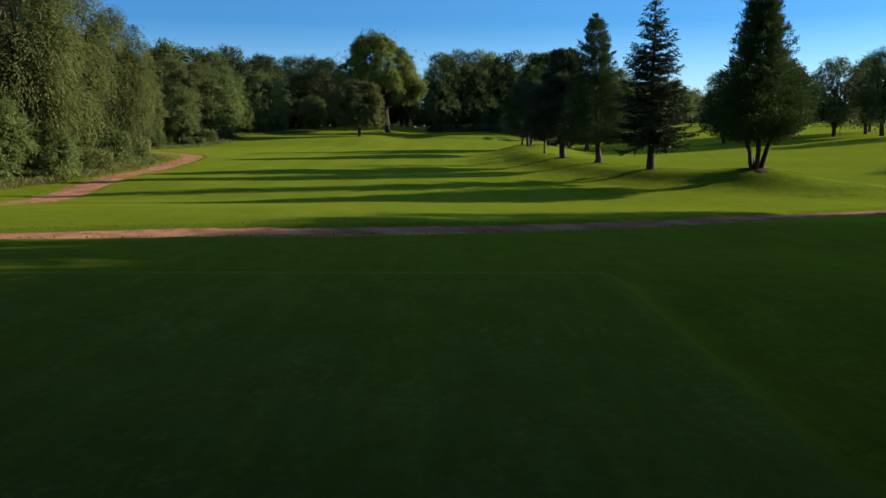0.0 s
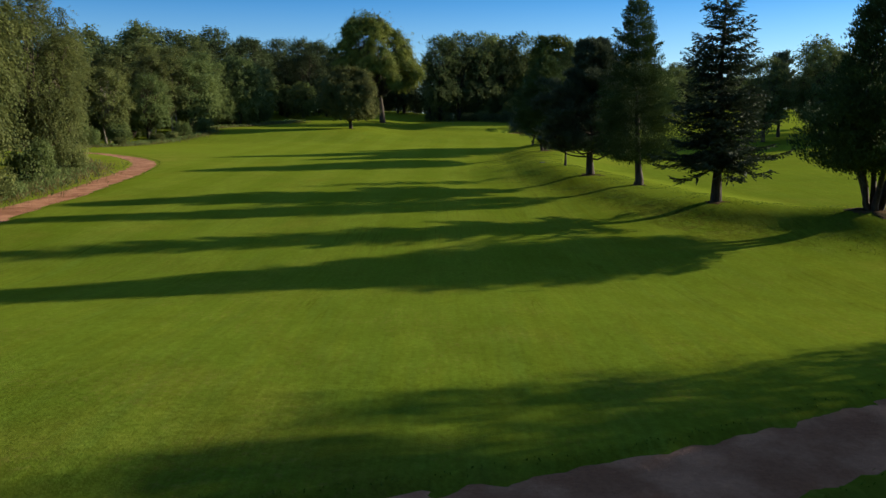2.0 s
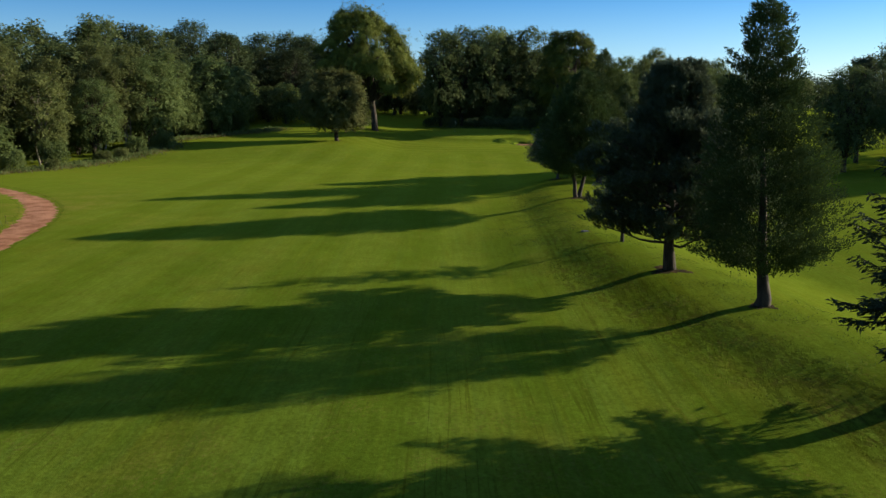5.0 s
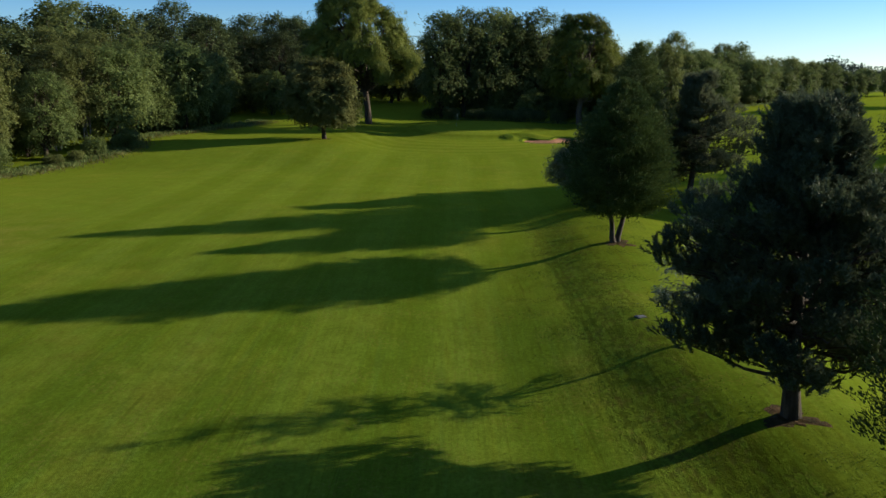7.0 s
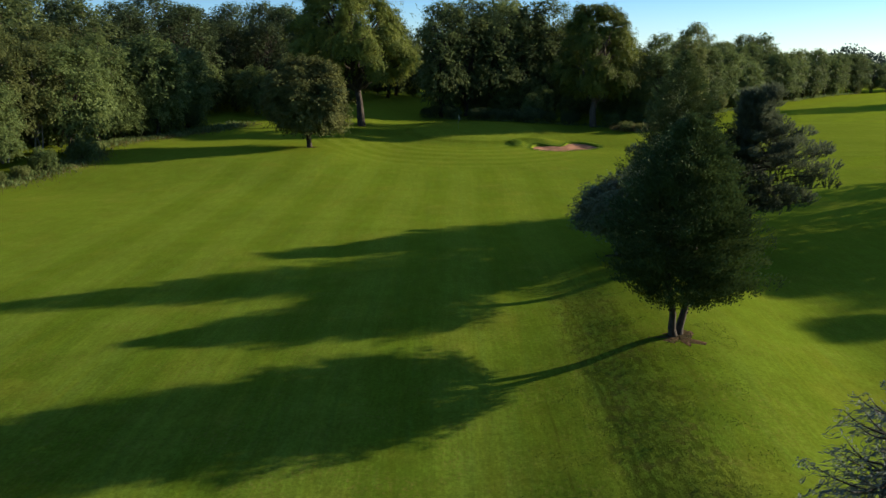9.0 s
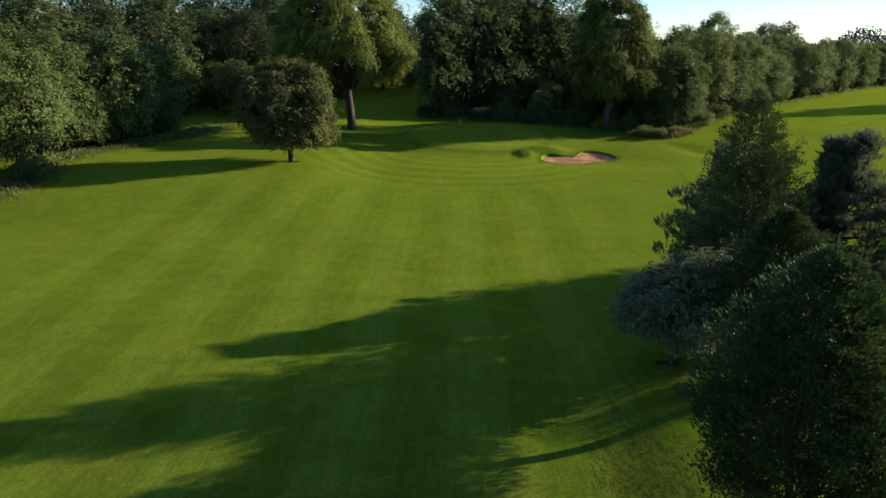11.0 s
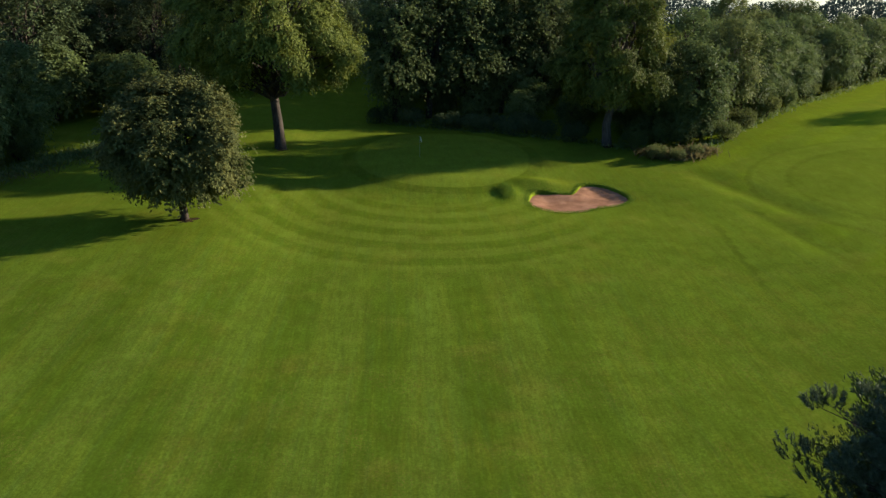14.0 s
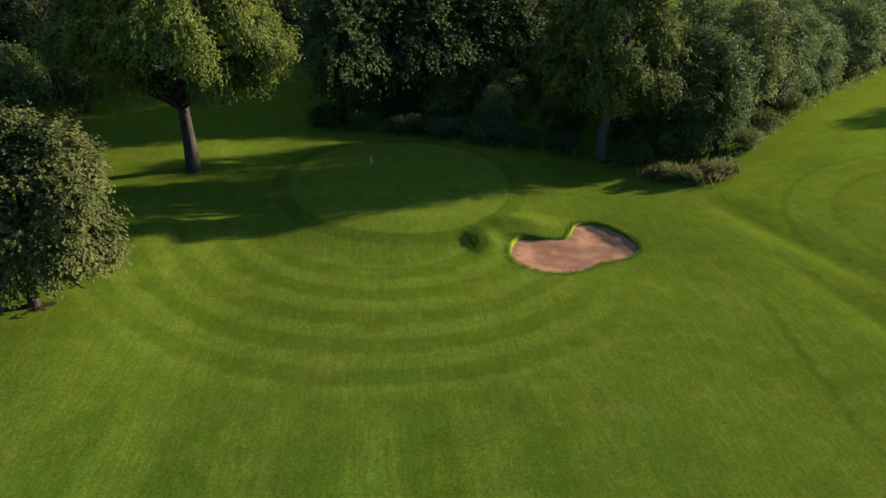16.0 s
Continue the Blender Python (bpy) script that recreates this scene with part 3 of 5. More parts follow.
def cypress_tree(name, label, H, prof, base, trunk, n, seed, stems=2, spread=0.5, leaf=0.24, lean=(0, 0), mat=None, boughs=420):
    """Dense sprays inside a lumpy outline. prof: (height share, radius) pairs."""
    rng = np.random.default_rng(seed)
    root = thing(name, (0, 0, 0), label, "cypress")
    wood = Bag()
    for s in range(stems):
        a = s * 6.283 / stems + 0.6
        o = np.array([math.cos(a), math.sin(a), 0.0])
        k = 0 if stems == 1 else 1
        top = base + 0.55 * (H - base)
        p = np.array([o * trunk * 0.55 * k + (0, 0, -0.3), o * (trunk * 0.9 + 0.1 * spread) * k + (0, 0, 0.35), o * spread * 0.55 * k + (0, 0, base * 0.6),
                      o * spread * k + (lean[0] * 0.3, lean[1] * 0.3, base * 1.25), o * spread * 1.3 * k + (lean[0] * 0.6, lean[1] * 0.6, (base + top) * 0.5), o * spread * 0.7 * k + (lean[0], lean[1], top)])
        p[1:-1, :2] += rng.normal(size=(4, 2)) * 0.05
        wood.tube(p, [trunk * q / stems ** 0.4 for q in (1.5, 1.1, 0.9, 0.75, 0.5, 0.15)], 8)
    hs, rs = np.array(prof).T
    hh = rng.random(boughs * 4)
    keep = rng.random(boughs * 4) < (np.interp(hh, hs, rs) + 0.25) / (rs.max() + 0.25)
    hh = np.sort(hh[keep][:boughs])
    k = len(hh)
    th = np.arange(k) * 2.39996 + rng.normal(size=k) * 0.3
    lump = 1 + 0.10 * np.sin(3 * th + 7 * hh + seed) + 0.10 * np.sin(5 * th - 17 * hh)
    reach = np.interp(hh, hs, rs) * lump * rng.uniform(0.70, 1.12, k)
    m = n // k
    H2, T2, L2 = np.repeat(hh, m), np.repeat(th, m), np.repeat(reach, m)
    n = len(H2)
    t = 1 - 0.62 * rng.random(n) ** 1.4
    T2 = T2 + rng.normal(size=n) * 0.5 / (1 + 0.8 * L2) * (1.35 - t)
    out = np.column_stack([np.cos(T2), np.sin(T2), np.zeros(n)])
    fan = 0.10 + 0.34 * (1.12 - t) * np.minimum(1, 0.3 + 0.3 * L2)
    c = out * (L2 * t)[:, None] + rng.normal(size=(n, 3)) * (fan * 0.55)[:, None]
    c[:, 2] += base + (H - base) * H2 + L2 * (0.30 * t ** 2 - 0.20) * (0.5 + 0.9 * H2)
    c[:, :2] += np.array(lean)[None, :] * H2[:, None]
    al = out * 0.55 + np.array([0, 0, 0.62]) + unit(rng, n) * 0.45
    nm = out * 0.6 + np.array([0, 0, 0.35]) + unit(rng, n) * 0.5
    v, f = leaf_quads(c, al, nm, leaf, leaf * 0.36, rng)
    part_mesh("trunk", wood.verts(), wood.f, BARK, root, smooth=True)
    part_mesh("crown", v, f, mat or CYPRESS, root)
    return root


def needle_tris(c, along, length, width, rng):
    """One thin triangle a needle, from its root c."""
    n = len(c)
    side = np.cross(along, unit(rng, n))
    side /= np.linalg.norm(side, axis=1, keepdims=True) + 1e-9
    L = (length * rng.uniform(0.7, 1.25, n))[:, None]
    v = np.empty((n, 3, 3))
    v[:, 0], v[:, 1], v[:, 2] = c - side * width / 2, c + side * width / 2, c + along * L
    return v.reshape(-1, 3), np.arange(3 * n).reshape(-1, 3)


def pine_tree(name, label, H, R, base, trunk, seed, limbs=50, pads=5, tufts=16, needles=30, side=(0, 0), leaf=0.16, width=0.02, plump=0.62, rear=0.02, mat=None, swell=1.0):
    """Limbs that carry pads of upright needle brushes."""
    rng = np.random.default_rng(seed)
    root = thing(name, (0, 0, 0), label, "pine")
    wood = Bag()
    p = np.array([[side[0] * 0.6 * math.sin(k / 6 * 2.6) + rng.normal() * 0.06, side[1] * 0.6 * math.sin(k / 6 * 2.6) + rng.normal() * 0.06, -0.3 + (H * 0.94 + 0.3) * k / 6] for k in range(7)])
    wood.tube(p, [trunk * k for k in (1.5, 1.0, 0.85, 0.68, 0.5, 0.3, 0.08)], 9)
    ends, dirs = [], []

    def pad(o, r, out):
        for _ in range(tufts):
            e = unit(rng, 1)[0]
            e[2] = abs(e[2]) * 0.9 - 0.15
            ends.append(o + e * r * np.array([1, 1, plump]) * rng.uniform(0.55, 1.05))
            dirs.append(np.array([0, 0, 0.75]) + e * 0.55 + out * 0.25 + rng.normal(size=3) * 0.15)

    for i in range(limbs):
        f = (i + 0.5) / limbs
        h = base + (H - base) * f * 0.93
        a = i * 2.4 + rng.uniform(-0.4, 0.4)
        d = np.array([math.cos(a), math.sin(a), 0])
        L = R * (0.62 + 0.5 * math.sin(min(1, f * 1.25 + 0.18) * math.pi) - 0.28 * f) * rng.uniform(0.72, 1.2)
        L *= 1 + 0.5 * (d[0] * side[0] + d[1] * side[1]) / (abs(side[0]) + abs(side[1]) + 0.01)
        L = max(0.5, L * (1 - 0.4 * f ** 3))
        s = np.array([np.interp(h, p[:, 2], p[:, 0]), np.interp(h, p[:, 2], p[:, 1]), h])
        e = s + d * L + np.array([0, 0, L * (rear + 0.55 * f)])
        q = bent(s, e, rng, 6, -0.05, 0.03)
        wood.tube(q, [trunk * k * (1 - 0.5 * f) for k in (0.34, 0.28, 0.21, 0.15, 0.1, 0.03)], 5)
        for t in np.linspace(0.40, 1.02, pads):
            o = s + (e - s) * t + rng.normal(size=3) * np.array([0.42, 0.42, 0.14]) * (0.35 + 0.16 * L) * (1.3 - 0.6 * t)
            wood.tube(np.array([s + (e - s) * max(0.1, t - 0.3), o]), [0.03, 0.01], 4)
            pad(o, swell * (0.34 + 0.07 * R) * rng.uniform(0.75, 1.2) * (1 - 0.25 * f), d)
    for k in range(4):
        pad(p[-1] + np.array([rng.normal() * 0.25, rng.normal() * 0.25, -0.35 * k]), 0.32 + 0.08 * k, np.array([0, 0, 1.0]))
    ends, dirs = np.array(ends), np.array(dirs)
    dirs /= np.linalg.norm(dirs, axis=1, keepdims=True)
    n = len(ends) * needles
    t = np.tile(np.linspace(-0.5, 0.9, needles), len(ends))[:, None]
    D = np.repeat(dirs, needles, 0)
    al = D * 0.85 + unit(rng, n) * 0.75
    al /= np.linalg.norm(al, axis=1, keepdims=True)
    c = np.repeat(ends, needles, 0) + D * t * leaf * 1.6
    v, f = needle_tris(c, al, leaf, width, rng)
    part_mesh("trunk", wood.verts(), wood.f, BARK, root, smooth=True)
    part_mesh("crown", v, f, mat or PINE, root)
    return root


def shrub(name, label, leaves, H, R, n, leaf, seed, group=""):
    """Low round bush, leafy to the ground."""
    rng = np.random.default_rng(seed)
    root = thing(name, (0, 0, 0), label, "shrub", group)
    wood = Bag()
    for i in range(6):
        a = i * 1.05
        wood.tube(bent((0.1 * math.cos(a), 0.1 * math.sin(a), -0.2), (R * 0.55 * math.cos(a), R * 0.55 * math.sin(a), H * 0.7), rng, 4), [0.06, 0.045, 0.03, 0.01], 5)
    lob = [(np.array([math.cos(i * 2.4) * R * 0.5, math.sin(i * 2.4) * R * 0.5, H * rng.uniform(0.28, 0.72)]), R * rng.uniform(0.32, 0.5)) for i in range(9)]
    pick = rng.integers(0, 9, n)
    d = unit(rng, n)
    c = np.array([l[0] for l in lob])[pick] + d * (np.array([l[1] for l in lob])[pick] * rng.uniform(0.6, 1.08, n))[:, None]
    c[:, 2] = np.abs(c[:, 2] * (H / (H * 0.72 + R * 0.4)))
    v, f = leaf_quads(c, unit(rng, n), d + unit(rng, n) * 0.5 + np.array([0, 0, 0.3]), leaf, leaf * 0.55, rng)
    part_mesh("stem", wood.verts(), wood.f, BARK, root, smooth=True)
    part_mesh("crown", v, f, leaves, root)
    return root


# ---- the ground ----
BUNKER = [(12.5, 191.4), (13.0, 193.6), (13.9, 194.6), (15.4, 194.4), (17.2, 194.4), (18.0, 195.8), (18.8, 197.3), (20.3, 197.3), (21.6, 195.8), (22.3, 193.6), (22.2, 191.8), (21.0, 190.5), (19.0, 189.8), (17.4, 188.4), (15.8, 187.8), (14.1, 188.2), (12.9, 189.6)]
CREST = [(40, 27.0), (50, 24.0), (57, 20.6), (64, 15.6), (73, 13.2), (80, 11.1), (86, 9.4), (92, 8.2), (98, 8.9), (105, 10.6), (120, 12.0), (130, 13.5), (150, 16)]
FACE = [(40, 24.5), (50, 21.5), (57, 17.6), (64, 12.7), (72, 10.4), (80, 8.2), (86, 7.6), (92, 7.3), (100, 7.4), (118, 8.1), (130, 10.5), (150, 13)]
PATH_A = [(-60, 10), (-34, 16.5), (-20, 20.3), (-12, 23.0), (-6.7, 24.9), (-3.9, 25.3), (0, 26.4), (3.5, 27.9), (5.6, 29.0), (8.5, 30.8), (11.4, 32.9), (15, 36.2), (20, 38.6), (30, 43), (60, 52)]
PATH_B = [(-25, 18.9), (-20.8, 30), (-21.2, 41.0), (-22.4, 50), (-24.6, 64), (-25.4, 76), (-27.2, 90), (-29.4, 101), (-33.5, 110), (-40, 118), (-48, 124), (-60, 130)]


def curve_points(pts, step=0.5):
    p = np.array(pts, float)
    d = np.concatenate([[0], np.cumsum(np.linalg.norm(np.diff(p, axis=0), axis=1))])
    m = np.zeros_like(p)
    m[1:-1] = (p[2:] - p[:-2]) / (d[2:] - d[:-2])[:, None]
    m[0], m[-1] = (p[1] - p[0]) / (d[1] - d[0]), (p[-1] - p[-2]) / (d[-1] - d[-2])
    s = np.linspace(0, d[-1], int(d[-1] / step))
    i = np.clip(np.searchsorted(d, s) - 1, 0, len(p) - 2)
    h = (d[i + 1] - d[i])[:, None]
    t = ((s - d[i])[:, None]) / h
    return (2 * t ** 3 - 3 * t ** 2 + 1) * p[i] + (t ** 3 - 2 * t ** 2 + t) * h * m[i] + (-2 * t ** 3 + 3 * t ** 2) * p[i + 1] + (t ** 3 - t ** 2) * h * m[i + 1]


LINE_A, LINE_B = curve_points(PATH_A), curve_points(PATH_B)


def inside(x, y, poly):
    """Signed distance to a closed outline, positive inside."""
    p = np.array(poly)
    q = np.roll(p, -1, 0)
    best, odd = np.full(x.shape, 1e9), np.zeros(x.shape, bool)
    for (ax, ay), (bx, by) in zip(p, q):
        ex, ey = bx - ax, by - ay
        t = np.clip(((x - ax) * ex + (y - ay) * ey) / (ex * ex + ey * ey), 0, 1)
        best = np.minimum(best, np.hypot(x - ax - t * ex, y - ay - t * ey))
        odd ^= ((ay > y) != (by > y)) & (x < (bx - ax) * (y - ay) / (by - ay + 1e-12) + ax)
    return np.where(odd, best, -best)


OUTLINE = curve_points(BUNKER + BUNKER[:1], 0.4).tolist()[:-1]


SWALES = [(-0.276, 34.0, 192.0, 2.0, 0.22, 183, 200), (-0.10, 32.4, 183.0, 1.6, 0.13, 173, 188)]
LONG = [(-200, -1.2), (-40, -1.05), (0, 0), (60, 1.57), (110, 2.88), (128, 3.0), (146, 2.92), (165, 3.4), (183, 4.2), (196, 4.7), (209, 5.45), (230, 6.6), (266, 7.9), (330, 8.8)]


def long_profile(y):
    """Height along the hole: a gentle climb, a dip before the green, a rise behind it."""
    ys, zs = [p[0] for p in LONG], [p[1] for p in LONG]
    return sum(np.interp(y + d, ys, zs) for d in (-12, -8, -4, 0, 4, 8, 12)) / 7


def base_height(x, y):
    x, y = np.asarray(x, float), np.asarray(y, float)
    z = (1.08 - 0.03 * np.clip(x, -14, 15)) * (1 - smooth01(27, 50, y)) * (1 - smooth01(40, 90, np.abs(x)))
    xc = np.interp(y, [c[0] for c in CREST], [c[1] for c in CREST])
    on = smooth01(44, 58, y) * (1 - smooth01(126, 146, y))
    d = x - xc
    e = x - np.interp(y, [c[0] for c in FACE], [c[1] for c in FACE])
    soft = np.where(d < 0, smooth01(-8.0, 0.6, d) / 0.985, 1.0)
    z = z + (0.74 + 0.16 * smooth01(70, 88, y)) * on * (0.68 * soft + 0.32 * smooth01(-1.7, 1.7, e))   # the bank, steepest at its face
    z = z - 0.20 * smooth01(72, 92, y) * (1 - smooth01(128, 156, y)) * np.exp(-((d + 6.2) / 5.5) ** 2)   # hollow along its foot
    z = z - on * np.where(d > 0, 1.12 * smooth01(0.5, 9, d), 0)
    rise = np.minimum(0.5 * ((x - 24) + np.sqrt((x - 24) ** 2 + 60)) / 28, 2.4)
    z = z + 4.0 * np.tanh(rise * np.clip(1.6 + 1.5 * (y - 110) / 112, 0.7, 4.0) / 4.0) * (1 - 0.55 * smooth01(150, 205, y))
    z = z + 0.35 * np.exp(-((x - 20.6) ** 2 + (y - 57) ** 2) / 9)
    gx, gy = (x - 5.0) / 17, (y - 206) / 17
    z = z + 0.50 * (1 - smooth01(0.5, 1.0, np.hypot(gx, gy)))
    z = z + 1.05 * smooth01(6, 17, -x) * smooth01(150, 176, y) * (1 - smooth01(60, 120, -x))   # higher ground on the left of the green
    z = z - 0.62 * np.exp(-((x - 17.5) / 9) ** 2 - ((y - 193) / 9) ** 2)
    z = z + 0.56 * np.exp(-((x - 14.3) / 3.0) ** 2 - ((y - 196.6) / 1.7) ** 2) + 0.36 * np.exp(-((x - 10.6) / 1.1) ** 2 - ((y - 193.2) / 1.8) ** 2)
    for slope, cx, cy, half, deep, lo, hi in SWALES:
        z = z - deep * np.exp(-((x - cx - (y - cy) * slope) / half) ** 2) * smooth01(lo - 4, lo + 3, y) * (1 - smooth01(hi - 3, hi + 4, y))
    z = z + 0.12 * np.sin(x * 0.11 + 1) * np.sin(y * 0.07) + 0.05 * np.sin(x * 0.31 + y * 0.13) * np.sin(y * 0.23 + 0.4)
    z = z - 0.03 * np.maximum(np.hypot(x - 30, y - 120) - 400, 0)   # the land falls away beyond the woods
    z = z + long_profile(y)
    z = z + 0.34 * (1 - smooth01(14, 25, y)) * smooth01(-40, -20, x) * (1 - smooth01(14, 30, x))
    tee = (1 - smooth01(15.7, 16.3, y)) * (1 - smooth01(3.0, 3.7, x)) * smooth01(-30, -20, x) * smooth01(-30, -14, y)
    return z + (2.16 - z) * tee   # the level tee


def near_line(x, y, line):
    best = np.full(x.shape, 1e9)
    for a, b in line[::2]:
        best = np.minimum(best, (x - a) ** 2 + (y - b) ** 2)
    return np.sqrt(best)


def ground_height(x, y):
    x, y = np.atleast_1d(np.asarray(x, float)), np.atleast_1d(np.asarray(y, float))
    z = base_height(x, y)
    s = inside(x, y, OUTLINE)
    z = z - 0.95 * smooth01(-0.12, 0.45, s)
    for line, half in ((LINE_A, 1.27), (LINE_B, 1.5)):
        z = z - 0.10 * (1 - smooth01(half - 0.25, half + 0.05, near_line(x, y, line)))
    return z


def gz(x, y):
    return float(base_height(np.array([x]), np.array([y]))[0])


def steps(*parts):
    out = []
    for a, b, s in parts:
        out += list(np.arange(a, b, s))
    return np.array(out + [parts[-1][1]])


def sheet(xs, ys, height):
    X, Y = np.meshgrid(xs, ys)
    Z = height(X.ravel(), Y.ravel())
    nx = len(xs)
    v = np.column_stack([X.ravel(), Y.ravel(), Z])
    i = (np.arange(len(ys) - 1)[:, None] * nx + np.arange(nx - 1)).ravel()
    return v, np.column_stack([i, i + 1, i + nx + 1, i + nx])


XS = steps((-2500, -300, 200), (-300, -60, 12), (-60, -36, 1.2), (-36, 2, 0.5), (2, 23.5, 0.25), (23.5, 41, 0.5), (41, 60, 1.0), (60, 300, 10), (300, 2500, 200))
YS = steps((-2500, -200, 200), (-200, -10, 10), (-10, 14, 1.0), (14, 38, 0.25), (38, 130, 0.6), (130, 170, 1.0), (170, 186, 0.5), (186, 199, 0.25), (199, 260, 1.0), (260, 500, 10), (500, 2500, 200))
v, f = sheet(XS, YS, ground_height)
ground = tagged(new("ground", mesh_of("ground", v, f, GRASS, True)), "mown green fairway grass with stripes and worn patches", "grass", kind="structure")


def ribbon(name, line, half, label, seed):
    rng = np.random.default_rng(seed)
    d = np.gradient(line, axis=0)
    d /= np.linalg.norm(d, axis=1, keepdims=True)
    n = np.column_stack([-d[:, 1], d[:, 0]])
    k = np.linspace(-1, 1, 9)
    wob = np.cumsum(rng.normal(size=(len(line), 2)) * 0.05, 0)
    wob -= np.array([np.convolve(wob[:, j], np.ones(15) / 15, "same") for j in (0, 1)]).T
    v = []
    for i, p in enumerate(line):
        for q in k:
            w = half + (wob[i, 0] if q < 0 else wob[i, 1]) * 0.4
            v.append((p[0] + n[i, 0] * q * w, p[1] + n[i, 1] * q * w))
    v = np.array(v)
    z = base_height(v[:, 0], v[:, 1]) - 0.065 - 0.03 * np.tile(k ** 2, len(line)) + rng.normal(size=len(v)) * 0.012
    i = (np.arange(len(line) - 1)[:, None] * 9 + np.arange(8)).ravel()
    return tagged(new(name, mesh_of(name, np.column_stack([v, z]), np.column_stack([i, i + 1, i + 10, i + 9]), PATH, True)), label, "path", kind="structure")


ribbon("path_1", LINE_A, 1.27, "reddish trodden earth path crossing the grass", 5)
ribbon("path_2", LINE_B, 1.5, "reddish earth path bending into the woods", 6)

bx, by = np.arange(11, 24, 0.25), np.arange(186, 199, 0.25)


def sand_height(x, y):
    s = inside(x, y, OUTLINE)
    return long_profile(y) - 0.74 + 0.22 * (1 - smooth01(0.2, 2.0, s)) + 0.03 * np.sin(x * 2.3) * np.sin(y * 2.9)


v, f = sheet(bx, by, sand_height)
ok = inside(v[:, 0], v[:, 1], OUTLINE) > -0.22
f = f[ok[f].all(1)]
tagged(new("bunker_sand", mesh_of("bunker_sand", v, f, SAND, True)), "raked pinkish sand in a kidney shaped bunker", "bunker", kind="structure")


def set_down(ob, x, y, turn=0.0, s=1.0, sink=0.05):
    ob.matrix_basis = pose(x, y, gz(x, y) - sink, 0, 0, turn) @ Matrix.Scale(s, 4)
    return ob


def again(ob, x, y, turn=0.0, s=1.0, label="", sz=None):
    c = copy_thing(ob, pose(x, y, gz(x, y) - 0.05, 0, 0, turn))
    c.scale = (s, s, sz or s)
    return tagged(c, label)


# ---- trees on the bank ----
a = cypress_tree("cypress_tree", "dark cypress with several bare stems splaying from its foot", 12.2, [(0, 2.0), (0.06, 3.0), (0.12, 3.4), (0.22, 3.4), (0.34, 2.95), (0.42, 2.3), (0.5, 1.85), (0.66, 1.5), (0.83, 1.0), (0.95, 0.45), (1, 0.12)], 1.9, 0.30, 84000, 11, stems=6, spread=1.0, leaf=0.17, boughs=950, lean=(0, -1.3))
set_down(a, 20.8, 57.0)
a.scale = (1, 1.62, 1)
a.rotation_euler = (0, 0, radians(-20))
b = spruce_tree("spruce_tree", "tall dark spruce with open drooping tiers of branches", 12.7, 3.4, 2.2, 0.24, 12, wide=0.085, tiers=0.9, weight=0.16, dens=4, size=0.8)
set_down(b, 15.4, 63.8)
c = cypress_tree("cypress_tree", "tall cypress on a leaning trunk with a thin spire", 12.5, [(0, 2.0), (0.06, 2.9), (0.2, 3.0), (0.34, 2.6), (0.48, 2.05), (0.6, 1.65), (0.7, 1.4), (0.8, 1.15), (0.9, 0.85), (0.96, 0.45), (1, 0.1)], 1.7, 0.26, 84000, 13, stems=1, lean=(-0.4, 0), leaf=0.13, boughs=760)
set_down(c, 13.2, 73.6)
d = pine_tree("pine_tree", "bushy dark pine with upright needle tufts", 9.7, 3.6, 1.25, 0.24, 14, limbs=88, pads=6, tufts=24, needles=38, leaf=0.16, width=0.032, plump=1.0, rear=0.24)
set_down(d, 11.1, 80.0)
f_ = cypress_tree("cypress_tree", "dense dark cone shaped cypress on two short stems", 9.7, [(0, 1.8), (0.05, 2.6), (0.14, 2.95), (0.30, 3.0), (0.45, 2.7), (0.60, 2.25), (0.74, 1.75), (0.86, 1.2), (0.95, 0.65), (1, 0.15)], 1.95, 0.20, 84000, 15, stems=2, spread=0.85, leaf=0.15, boughs=950, lean=(0.1, 0))
set_down(f_, 10.6, 105.4)
f_.scale = (1, 1.6, 1)
g_ = broad_tree("holly_tree", "small round glossy evergreen tree, sky sheen painted into its paler leaves", "tree", HOLLY, GREYBARK, 5.4, 3.0, 0.9, 0.12, 4600, 8, 0.18, 16, lean=(1.3, 0), lobes=30, loose=0.12)
set_down(g_, 11.0, 121.4)
h_ = cypress_tree("cypress_tree", "cone shaped yellow green cypress crowding a pine", 12.8, [(0, 2.2), (0.06, 3.0), (0.2, 3.3), (0.38, 3.05), (0.55, 2.5), (0.70, 1.95), (0.82, 1.4), (0.92, 0.8), (1, 0.15)], 1.2, 0.28, 64000, 17, stems=2, leaf=0.15, boughs=800, mat=LITCYP)
set_down(h_, 16.4, 127.7)
h_.scale = (1.07, 1.5, 1.0)
h2 = cypress_tree("cypress_tree", "smaller feathery cypress between a dark cypress and a holly", 7.5, [(0, 1.6), (0.06, 2.2), (0.2, 2.4), (0.4, 2.2), (0.58, 1.8), (0.75, 1.3), (0.88, 0.75), (1, 0.12)], 2.9, 0.22, 34000, 23, stems=1, leaf=0.15, boughs=520, mat=LITCYP)
set_down(h2, 14.4, 117.7)
h2.scale = (1.08, 1.6, 1.12)
j_ = pine_tree("pine_tree", "broad dark green pine behind a dark cypress", 9.3, 4.7, 1.2, 0.26, 20, limbs=66, pads=5, tufts=22, needles=30, leaf=0.18, width=0.034, plump=1.0, swell=1.15)
set_down(j_, 19.0, 136.2)
j_.scale = (1, 1.15, 0.98)
